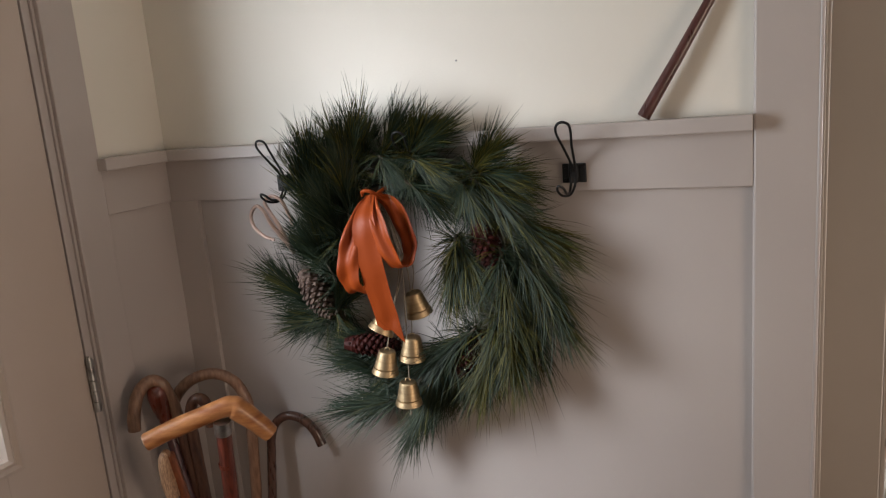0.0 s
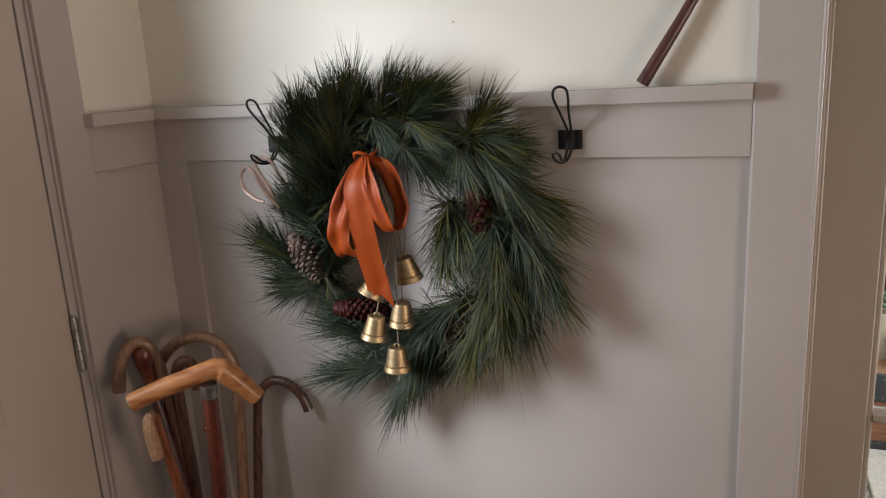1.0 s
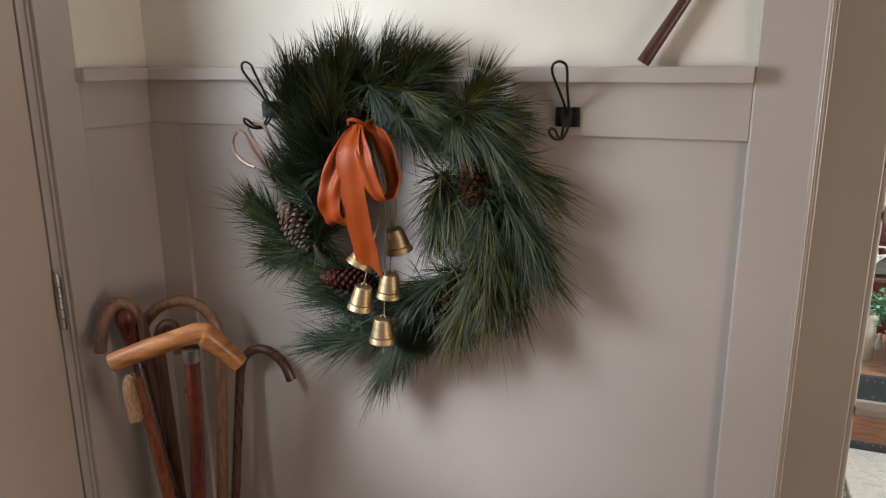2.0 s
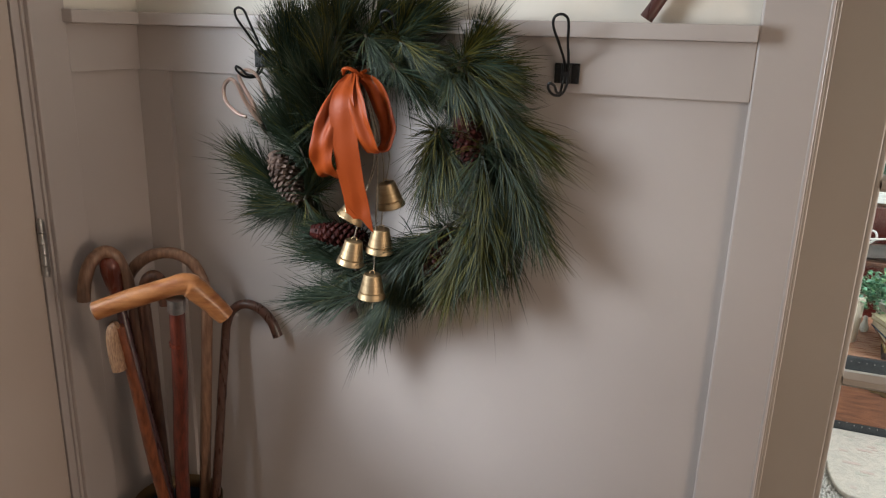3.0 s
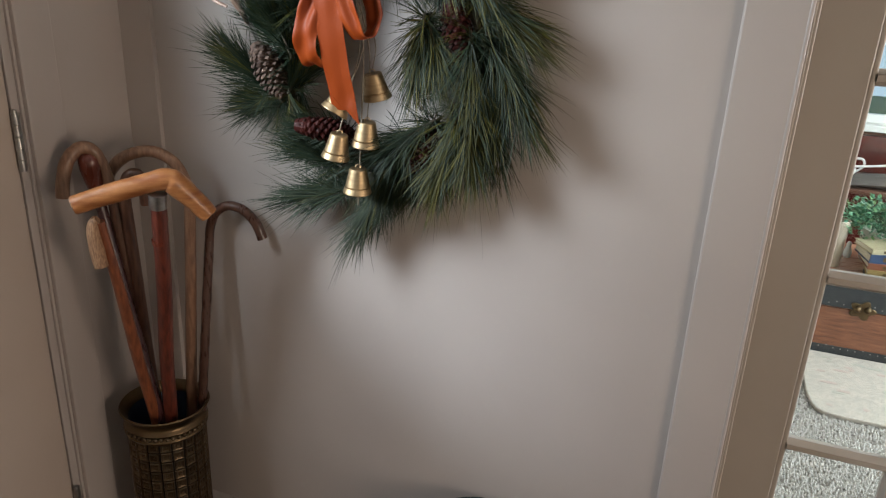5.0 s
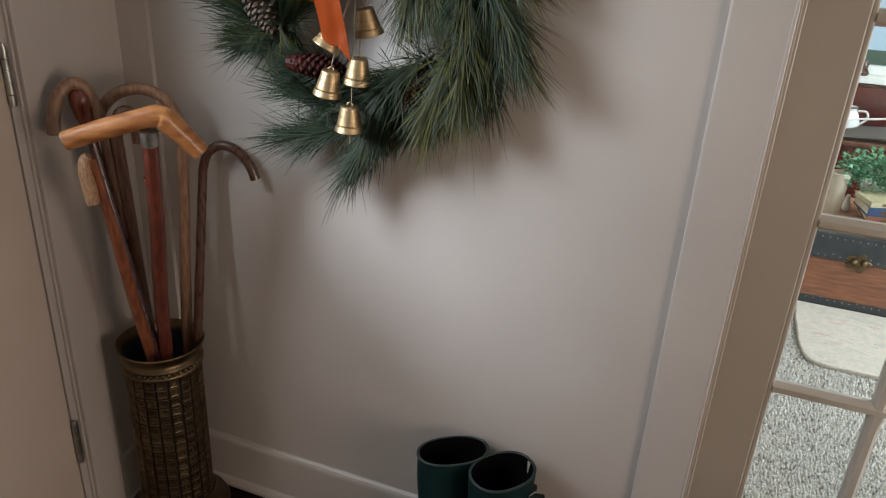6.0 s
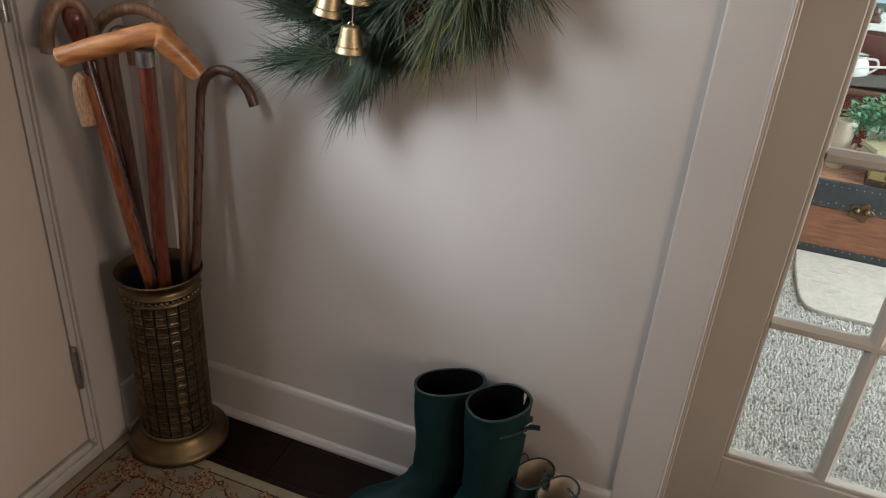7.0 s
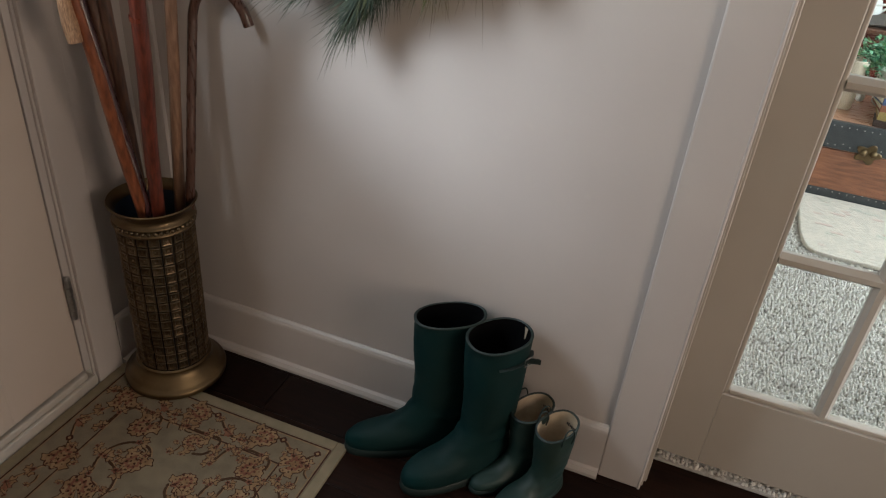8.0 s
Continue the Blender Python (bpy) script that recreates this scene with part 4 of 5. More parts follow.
def boot(name, label, group, secs, sole, top_tilt, m_out, m_in, m_sole, depth, wall):
    b = thing(name, (0, 0, 0), label, "boot", group)
    zt = secs[-1][0]
    rings = []
    fine = []
    for i in range(len(secs) - 1):
        p0, p1, p2, p3 = (np.array(secs[max(0, min(len(secs) - 1, i + k))]) for k in (-1, 0, 1, 2))
        for u in (0.0, 0.33, 0.67):
            fine.append(tuple(0.5 * (2 * p1 + (p2 - p0) * u + (2 * p0 - 5 * p1 + 4 * p2 - p3) * u * u + (3 * p1 - p0 - 3 * p2 + p3) * u ** 3)))
    fine.append(secs[-1])
    for z, ub, uf, w in fine:
        rings.append(outline(ub, uf, w, z, heel=0.84 if z < zt * 0.3 else 0.97, tilt=top_tilt * max(0, (z / zt - 0.6) / 0.4)))
    # soft dents, and creases where the ankle bends
    for r in rings[2:-2]:
        for p in r:
            k = p.z / zt
            d = 0.0030 * noise.noise(p * (5.5 / zt)) + 0.0016 * noise.noise(p * (16 / zt))
            d += 0.0022 * math.exp(-((k - 0.36) / 0.11) ** 2) * math.sin(k * 46 + 3.0 * noise.noise(p * (7 / zt)))
            p.xy += p.xy.normalized() * d * zt / 0.352
    part("upper", loft(rings, True, False), m_out, b, smooth=True, local=True)
    ins = []
    for z, ub, uf, w in reversed([s for s in secs if s[0] > depth]):
        ins.append(outline(ub + wall, uf - wall, w - wall, z, heel=0.97, tilt=top_tilt * max(0, (z / zt - 0.6) / 0.4)))
    part("lining", loft(ins, False, True), m_in, b, smooth=True, local=True)
    top = rings[-1]
    inn = ins[0]
    mid = [(p + q) / 2 + Vector((0, 0, 0.0018)) for p, q in zip(top, inn)]
    lip = [[p + (p - q).normalized() * 0.0012 + Vector((0, 0, -0.0025)) for p, q in zip(top, inn)], [p + (p - q).normalized() * 0.0014 for p, q in zip(top, inn)], mid, inn]
    part("rim", loft(lip, False, False), m_sole, b, smooth=True, local=True)
    so = []
    for z, e in ((0.0, -0.002), (0.004, 0.0), (sole * 0.5, 0.0008), (sole, 0.0), (sole + 0.003, -0.003)):
        so.append(outline(secs[0][1] - 0.003 - e, secs[0][2] + 0.004 + e, secs[0][3] + 0.0035 + e, z))
    part("sole", loft(so), m_sole, b, smooth=True, local=True)
    return b


ADULT = [(0.014, -0.072, 0.194, 0.046), (0.030, -0.074, 0.198, 0.0495), (0.042, -0.073, 0.196, 0.049), (0.053, -0.071, 0.188, 0.0475), (0.061, -0.069, 0.172, 0.0455), (0.068, -0.067, 0.146, 0.0435), (0.076, -0.065, 0.118, 0.042),
         (0.090, -0.063, 0.096, 0.0410), (0.106, -0.061, 0.076, 0.0405), (0.130, -0.062, 0.064, 0.042), (0.175, -0.066, 0.058, 0.046), (0.22, -0.069, 0.061, 0.050), (0.28, -0.071, 0.065, 0.053), (0.33, -0.072, 0.067, 0.055), (0.352, -0.072, 0.068, 0.0555)]
CHILD = [(z * 0.53, a * 0.62, f * 0.64, w * 0.62) for z, a, f, w in ADULT]
tall = boot("rubber_boot", "tall dark green rubber boot standing by the wall", "adult rubber boots", ADULT, 0.020, -0.05, M_rubber, M_rubber_in, M_sole, 0.14, 0.0045)
BOOT_B = pose(0.888, -0.096, 0.0, 0, 0, math.degrees(math.atan2(-0.150, -0.135)))
BOOT_A = pose(0.780, -0.080, 0.0, 0, 0, math.degrees(math.atan2(-0.105, -0.172)))
tall.scale = (0.94, 0.92, 1.0)
back_boot = copy_thing(tall, BOOT_A)
back_boot.matrix_basis = BOOT_A @ Matrix.Diagonal((1.02, 0.78, 1.0, 1.0))
band = [p + (p - Vector((p.x * 0.9, 0, p.z))).normalized() * 0.001 for p in outline(-0.0725, 0.0670, 0.0548, 0.312, heel=0.97)]
half = [band[i] for i in range(7, 17)]
part("strap", tube(half, 0.0065, 6, flat=0.22), M_sole, tall, smooth=True, local=True)
part("strap_tail", loft([[Vector((x, 0.046 + o, z)) for z in (0.306, 0.318)] + [Vector((x, 0.049 + o, z)) for z in (0.318, 0.306)] for x, o in ((-0.045, 0.0), (-0.055, 0.005), (-0.064, 0.011), (-0.068, 0.015))]), M_sole, tall, smooth=True, local=True)
part("buckle", tube([Vector(p) for p in ((-0.036, 0.0545, 0.303), (-0.054, 0.0500, 0.303), (-0.054, 0.0500, 0.321), (-0.036, 0.0545, 0.321), (-0.036, 0.0545, 0.303))], 0.0016, 6), M_steel, tall, "small steel buckle", local=True)
part("size_tab", loft([[Vector((-0.0665, -0.006, 0.352)), Vector((-0.0665, 0.004, 0.352)), Vector((-0.0672, 0.004, 0.352)), Vector((-0.0672, -0.006, 0.352))],
                       [Vector((-0.0655, -0.002, 0.326)), Vector((-0.0655, 0.0, 0.326)), Vector((-0.0662, 0.0, 0.326)), Vector((-0.0662, -0.002, 0.326))]]), M_lining, tall, "small white label inside the rim", local=True)
tall.matrix_basis = BOOT_B @ Matrix.Diagonal((0.94, 0.92, 1.0, 1.0))

small = boot("child_boot", "small teal rubber child's boot with a cream lining", "child's rubber boots", CHILD, 0.012, -0.22, M_kid, M_lining, M_sole, 0.075, 0.0035)
for s in (1, -1):
    lp = smooth_path([(-0.012, s * 0.0350, 0.165), (-0.013, s * 0.0370, 0.188), (-0.005, s * 0.0365, 0.206), (0.008, s * 0.0365, 0.206), (0.014, s * 0.0370, 0.190), (0.013, s * 0.0350, 0.168)], 5)
    part("pull_loop", tube(lp, 0.0015, 8), M_sole, small, "dark rubber pull loop", smooth=True, local=True)
for k in range(7):
    part("print_mark", box(-0.0385, -0.0378, -0.016 + k * 0.0045, -0.0135 + k * 0.0045, 0.166 - 0.001 * (k % 3), 0.1725 - 0.002 * (k % 2), 0), M_ink, small, "dark printed mark", local=True)
small.matrix_basis = pose(0.974, -0.078, 0.0, 0, 0, math.degrees(math.atan2(-0.100, -0.082)))
copy_thing(small, pose(1.032, -0.106, 0.0, 0, 0, math.degrees(math.atan2(-0.100, -0.075))))

# ---- entry rug ----
M_rug = mat("rug_pile", (0.192, 0.152, 0.102), 0.95, color2=(0.150, 0.118, 0.079), scale=30, bump=0.5, bscale=700, spec=0.1, sheen=0.2)
M_rug_edge = mat("rug_binding", (0.235, 0.19, 0.13), 0.95, color2=(0.20, 0.165, 0.11), scale=40, bump=0.5, bscale=800, spec=0.1)
M_rug_red = mat("rug_red", (0.070, 0.028, 0.019), 0.95, color2=(0.045, 0.020, 0.014), scale=60, bump=0.5, bscale=800, spec=0.1)
M_rug_gold = mat("rug_gold", (0.285, 0.190, 0.108), 0.95, color2=(0.200, 0.120, 0.064), scale=60, bump=0.5, bscale=800, spec=0.1)
M_rug_pink = mat("rug_rose", (0.220, 0.108, 0.068), 0.95, color2=(0.150, 0.058, 0.038), scale=60, bump=0.5, bscale=800, spec=0.1)
M_rug_brown = mat("rug_brown", (0.052, 0.027, 0.016), 0.95, color2=(0.070, 0.040, 0.024), scale=60, bump=0.5, bscale=800, spec=0.1)
RX0, RX1, RY0, RY1, RZ = 0.0145, 0.616, -1.30, -0.181, 0.0085
rug = thing("rug", (0.32, -0.7, 0), "flat woven rug with red and gold floral vines on grey", "rug")
part("rug_field", box(RX0 + 0.025, RX1 - 0.025, RY0 + 0.025, RY1 - 0.025, 0.0, RZ, 0.002), M_rug, rug)
for b in (box(RX0, RX0 + 0.025, RY0, RY1, 0, RZ, 0.003), box(RX1 - 0.025, RX1, RY0, RY1, 0, RZ, 0.003), box(RX0 + 0.025, RX1 - 0.025, RY1 - 0.025, RY1, 0, RZ, 0.003), box(RX0 + 0.025, RX1 - 0.025, RY0, RY0 + 0.025, 0, RZ, 0.003)):
    part("binding", b, M_rug_edge, rug)


def flat_line(pts, w, z, steps=6):
    P = smooth_path([(x, y, 0) for x, y in pts], steps)
    V, F = [], []
    for i, p in enumerate(P):
        t = (P[min(i + 1, len(P) - 1)] - P[max(i - 1, 0)]).normalized()
        n = Vector((-t.y, t.x, 0)) * w * (0.75 + 0.5 * abs(math.sin(i * 1.7)))
        V += [(p.x + n.x, p.y + n.y, RZ), (p.x - n.x, p.y - n.y, RZ), (p.x + n.x * 0.7, p.y + n.y * 0.7, RZ + z), (p.x - n.x * 0.7, p.y - n.y * 0.7, RZ + z)]
    for i in range(len(P) - 1):
        a = i * 4
        F += [(a + 2, a + 3, a + 7, a + 6), (a, a + 2, a + 6, a + 4), (a + 3, a + 1, a + 5, a + 7)]
    return V, F


def blossom(cx, cy, r, petals, turn, z, deep=0.35, fan=2 * math.pi, long=1.0):
    """A lobed flower patch; fan: how much of the circle it opens; long: how far it is drawn out along turn."""
    n = petals * 6
    z += 0.00003 * ((len(red) * 7 + len(gold) * 3 + len(brown) * 5) % 12)
    V, F = [(cx, cy, RZ + z)], []
    for i in range(n + 1):
        a = turn + fan * (i / n - 0.5)
        k = r * (1 - deep * abs(math.cos(petals * math.pi * i / n)) ** 1.5)
        u, v = k * math.cos(a - turn) * long, k * math.sin(a - turn)
        V.append((cx + u * math.cos(turn) - v * math.sin(turn), cy + u * math.sin(turn) + v * math.cos(turn), RZ + z * 0.8))
    F = [(0, i, i + 1) for i in range(1, n + 1)]
    return V, F


rr = random.Random(11)
red, gold, pink, brown = [], [], [], []
for d, w in ((0.0285, 0.0016), (0.107, 0.0015)):
    for a, b in (((RX0 + d, RY0 + d), (RX0 + d, RY1 - d)), ((RX1 - d, RY0 + d), (RX1 - d, RY1 - d)), ((RX0 + d, RY1 - d), (RX1 - d, RY1 - d))):
        red.append(flat_line([a, ((a[0] + b[0]) / 2, (a[1] + b[1]) / 2), b], w, 0.0006, 40))
        o = 0.0035
        gold.append(flat_line([(a[0] + (o if a[0] < 0.3 else -o), a[1] - (o if a[1] == b[1] else 0)), (b[0] + (o if b[0] < 0.3 else -o), b[1] - (o if a[1] == b[1] else 0))], 0.0008, 0.0005, 60))


def flower(cx, cy, r, turn):
    """A palmette: a drawn-out fan of small petals with rows of dark dots, between two curled leaves."""
    c, d = math.cos(turn), math.sin(turn)
    lg = rr.uniform(1.05, 1.45)
    n = rr.randrange(9, 14)
    red.append(blossom(cx, cy, r, n, turn, 0.0007, 0.10, 6.0, lg))
    gold.append(blossom(cx, cy, r * 0.92, n, turn, 0.0011, 0.11, 5.9, lg))
    pink.append(blossom(cx + 0.06 * r * c, cy + 0.06 * r * d, r * 0.66, n - 2, turn, 0.0015, 0.22, 5.6, lg))
    gold.append(blossom(cx + 0.05 * r * c, cy + 0.05 * r * d, r * 0.40, 6, turn, 0.0019, 0.28, 5.6, lg))
    for ring, m in ((0.78, 9), (0.52, 7), (0.24, 4)):
        for k in range(m):
            a = turn + 5.4 * (k / (m - 1) - 0.5) + rr.uniform(-0.12, 0.12)
            u, v = r * ring * math.cos(a - turn) * lg, r * ring * math.sin(a - turn)
            (red if rr.random() < 0.75 else brown).append(blossom(cx + u * c - v * d, cy + u * d + v * c, r * rr.uniform(0.055, 0.105), 3, a, 0.0023, 0.3, long=1.5))
    for side in (1, -1):
        a = turn + side * 2.2
        x, y = cx + r * 0.95 * math.cos(a), cy + r * 0.95 * math.sin(a)
        brown.append(blossom(x, y, r * 0.42, 3, a - side * 0.8, 0.0006, 0.3, 4.2, 1.5))
        gold.append(blossom(x, y, r * 0.34, 3, a - side * 0.8, 0.0010, 0.3, 4.2, 1.5))


def leafy(cx, cy, r, turn):
    for o in (-0.75, 0.55):
        x, y = cx + r * 0.5 * math.cos(turn + o), cy + r * 0.5 * math.sin(turn + o)
        red.append(blossom(x, y, r * 0.86, 4, turn + o, 0.0007, 0.34, 3.8))
        gold.append(blossom(x, y, r * 0.73, 4, turn + o, 0.0011, 0.38, 3.6))
        brown.append(flat_line([(cx, cy), (x, y), (x + r * 0.6 * math.cos(turn + o), y + r * 0.6 * math.sin(turn + o))], r * 0.05, 0.0015, 4))
    pink.append(blossom(cx, cy, r * 0.42, 5, turn, 0.0014, 0.4))
    red.append(blossom(cx, cy, r * 0.2, 4, turn, 0.0018, 0.3))


def vine(pts, w=0.0024):
    brown.append(flat_line(pts, w, 0.0004 + 0.00045 * rr.random()))
    gold.append(flat_line([(x + 0.0022, y + 0.0016) for x, y in pts], w * 0.7, 0.0005))


# border: flowers and small squares joined by a waving vine
bd = 0.067
for side in range(3):
    n = 11 if side < 2 else 6
    wave = []
    for i in range(n * 2 + 1):
        s = i / (n * 2)
        off = bd + 0.022 * math.sin(i * math.pi / 2 + side)
        if side == 0:
            p, t = (RX0 + off, RY0 + 0.05 + s * (RY1 - RY0 - 0.10)), math.pi / 2
        elif side == 1:
            p, t = (RX1 - off, RY0 + 0.05 + s * (RY1 - RY0 - 0.10)), math.pi / 2
        else:
            p, t = (RX0 + 0.05 + s * (RX1 - RX0 - 0.10), RY1 - off), 0.0
        wave.append(p)
        if i % 4 == 1:
            flower(p[0], p[1], 0.025 + 0.005 * rr.random(), t + rr.uniform(-0.9, 0.9))
        elif i % 4 == 3:
            leafy(p[0], p[1], 0.017, t + rr.uniform(-1.5, 1.5))
            pink.append(blossom(p[0] + 0.010, p[1] - 0.008, 0.010, 5, 0.4, 0.0012))
        elif i % 4 == 2:
            red.append(blossom(p[0], p[1], 0.0085, 4, 0.78, 0.0010, 0.15))
            gold.append(blossom(p[0], p[1], 0.0036, 4, 0.78, 0.0016, 0.1))
        else:
            leafy(p[0], p[1], 0.016, t + 2.6)
    vine(wave)
# field: curling stems with flowers
for gx, gy in [(0.19 + 0.135 * i + (0.05 if j % 2 else 0), -0.320 - 0.092 * j) for j in range(10) for i in range(3)]:
    cx, cy = gx + rr.uniform(-0.012, 0.012), gy + rr.uniform(-0.012, 0.012)
    t0 = rr.uniform(0, 6.28)
    cx, cy = min(max(cx, RX0 + 0.128), RX1 - 0.128), min(cy, RY1 - 0.128)
    flower(cx, cy, 0.023 + 0.009 * rr.random(), t0)
    curl = [(cx + (0.030 + 0.011 * k) * math.cos(t0 + 2.6 + 0.62 * k), cy + (0.030 + 0.011 * k) * math.sin(t0 + 2.6 + 0.62 * k)) for k in range(6)]
    curl = [(min(max(x, RX0 + 0.103), RX1 - 0.103), min(y, RY1 - 0.103)) for x, y in curl]
    vine(curl, 0.0029)
    for k in (2, 4, 5):
        leafy(curl[k][0], curl[k][1], 0.014 + 0.006 * rr.random(), t0 + k)
# small sprigs between the flowers
for k in range(150):
    x, y, t0 = rr.uniform(RX0 + 0.045, RX1 - 0.045), rr.uniform(-0.80, RY1 - 0.045), rr.uniform(0, 6.28)
    leafy(x, y, rr.uniform(0.007, 0.012), t0)
    if k % 2:
        x1, y1 = min(max(x + 0.03 * math.cos(t0), RX0 + 0.035), RX1 - 0.035), min(y + 0.03 * math.sin(t0), RY1 - 0.035)
        vine([(x, y), ((x + x1) / 2 + 0.005 * math.sin(t0), (y + y1) / 2 - 0.005 * math.cos(t0)), (x1, y1)], 0.0015)
for nm, lst, m, lab in (("red_pattern", red, M_rug_red, "dark red woven outlines"), ("gold_pattern", gold, M_rug_gold, "gold woven petals and leaves"), ("rose_pattern", pink, M_rug_pink, "rose woven petals"), ("brown_pattern", brown, M_rug_brown, "brown woven vines")):
    tagged(part(nm, join(*lst), m, rug, lab), kind="stuff")

# ---- living room beyond the glazed door ----
structure("carpet", box(-0.2, 3.75, 0.088, 2.95, -0.10, 0.004, 0), M_carpet_base, "looped cream and grey living-room carpet", "carpet")
structure("wall_living_north", join(box(-0.2, 1.28, 2.80, 2.95, 0, 2.44, 0), box(2.72, 3.75, 2.80, 2.95, 0, 2.44, 0), box(1.28, 2.72, 2.80, 2.95, 0, 0.72, 0), box(1.28, 2.72, 2.80, 2.95, 2.05, 2.44, 0)),
          M_wall, "cream living-room wall with a window", "wall")
structure("wall_living_west", box(-0.35, -0.2, 0.16, 2.95, 0, 2.44, 0), M_wall, "plain cream living-room wall", "wall")
# side wall never in view; opening made up to hold the living-room fill lamp
structure("wall_living_east", join(box(3.6, 3.75, 0.16, 0.35, 0, 2.44, 0), box(3.6, 3.75, 1.95, 2.80, 0, 2.44, 0), box(3.6, 3.75, 0.35, 1.95, 0, 0.75, 0), box(3.6, 3.75, 0.35, 1.95, 2.15, 2.44, 0)),
          M_wall, "unseen cream living-room wall, opening added for the fill lamp", "wall")
structure("ceiling", box(-0.35, 3.75, 0.16, 2.95, 2.44, 2.56, 0), M_ceil, "plain white living-room ceiling", "ceiling")
M_white = mat("white_gloss_paint", (0.75, 0.74, 0.70), 0.35, scale=5, bump=0.04)
win = thing("window_1", (2.0, 2.8, 0.72), "white painted window with a deep sill", "window", kind="structure")
part("window_sill", box(1.22, 2.78, 2.745, 2.90, 0.705, 0.735, 0.004), M_white, win)
part("apron", box(1.26, 2.74, 2.785, 2.7995, 0.63, 0.705, 0.002), M_w_tan, win)
for x0, x1 in ((1.28, 1.33), (1.975, 2.025), (2.67, 2.72)):
    part("window_frame", box(x0, x1, 2.84, 2.88, 0.735, 2.05, 0.003), M_white, win)
part("window_frame", box(1.28, 2.72, 2.838, 2.882, 0.735, 0.775, 0.003), M_white, win)
part("window_frame", box(1.28, 2.72, 2.838, 2.882, 2.01, 2.05, 0.003), M_white, win)
for x0, x1 in ((1.33, 1.975), (2.025, 2.67)):
    g = part("pane", box(x0, x1, 2.858, 2.862, 0.775, 2.01, 0), M_glass, win)
    g.visible_shadow = False
structure("backdrop_sky", box(-6, 10, 11.0, 11.1, -2, 9, 0), glow("pale_sky", (0.66, 0.80, 0.98), 0.95), "pale blue sky outside the window", "sky")
structure("backdrop_garden", box(-6, 10, 10.6, 10.7, -2, -0.55, 0), glow("far_lawn", (0.22, 0.48, 0.24), 0.75), "green garden outside the window", "garden")
structure("ground", box(-80, 80, -80, 80, -0.30, -0.10, 0), mat("lawn", (0.07, 0.13, 0.04), 0.9, color2=(0.04, 0.09, 0.03), scale=3, bump=0.4), "green lawn outside the house", "ground")

# loops of the carpet near the door
ct = np.random.default_rng(8)
V, F = [], []
st = 0.0086
for i in range(int(1.05 / st)):
    for j in range(int(1.66 / st)):
        x = 1.215 + (i + ct.uniform(0.1, 0.9)) * st
        y = 0.093 + (j + ct.uniform(0.1, 0.9)) * st
        a, L, W, H = ct.uniform(0, math.pi), st * ct.uniform(0.50, 0.85), st * ct.uniform(0.36, 0.52), ct.uniform(0.007, 0.0135)
        c, s = math.cos(a), math.sin(a)
        o = len(V)
        for u, v, h in ((-L, 0, 0.002), (-L * 0.4, -W, 0.002), (L * 0.4, -W, 0.002), (L, 0, 0.002), (L * 0.4, W, 0.002), (-L * 0.4, W, 0.002), (-L * 0.55, 0, H * 0.8), (L * 0.1, -W * 0.55, H), (L * 0.55, 0, H * 0.85), (L * 0.1, W * 0.55, H)):
            V.append((x + u * c - v * s, y + u * s + v * c, h))
        F += [(o, o + 1, o + 7, o + 6), (o + 1, o + 2, o + 7), (o + 2, o + 3, o + 8, o + 7), (o + 3, o + 4, o + 9, o + 8), (o + 4, o + 5, o + 9), (o + 5, o, o + 6, o + 9), (o + 6, o + 7, o + 8, o + 9)]
me = bpy.data.meshes.new("carpet_loops")
me.from_pydata(V, [], F)
me.materials.append(M_carpet)
me.polygons.foreach_set("use_smooth", [True] * len(F))
tagged(new("carpet_loops", me), "short cream and grey wool carpet loops", "carpet", kind="stuff")

# faded mat in front of the trunk
M_mat = mat("faded_mat", (0.56, 0.49, 0.42), 0.95, color2=(0.45, 0.41, 0.36), scale=70, stretch=(1, 1, 1), bump=0.6, bscale=260, spec=0.1, contrast=0.25)
M_mat_pink = mat("faded_pink", (0.50, 0.38, 0.34), 0.95, color2=(0.50, 0.42, 0.36), scale=50, bump=0.5, bscale=400, spec=0.1)
M_mat_green = mat("faded_green", (0.42, 0.42, 0.37), 0.95, color2=(0.46, 0.43, 0.36), scale=50, bump=0.5, bscale=400, spec=0.1)
fmat = thing("floor_mat", (1.95, 1.42, 0.012), "faded cream and pink woven mat on carpet", "mat")
edge = [Vector((x, y, 0)) for x, y in ((1.566, 1.70), (1.558, 1.55), (1.560, 1.36), (1.568, 1.295), (1.582, 1.255), (1.606, 1.234), (1.66, 1.227), (1.80, 1.226), (2.02, 1.222), (2.45, 1.220), (2.46, 1.70))]
part("mat_field", loft([[p + Vector((0, 0, 0.010)) for p in edge], [p + Vector((0, 0, 0.019)) for p in edge], [p * 0.992 + Vector((2.0 * 0.008, 1.45 * 0.008, 0.022)) for p in edge]]), M_mat, fmat)
mk = random.Random(5)
for k in range(46):
    x, y, w = mk.uniform(1.62, 2.30), mk.uniform(1.27, 1.66), mk.uniform(0.006, 0.03)
    part("woven_mark", box(x - w, x + w, y - 0.007, y + 0.007, 0.0215, 0.0229, 0.0004), M_mat_pink if k % 3 else M_mat_green, fmat)

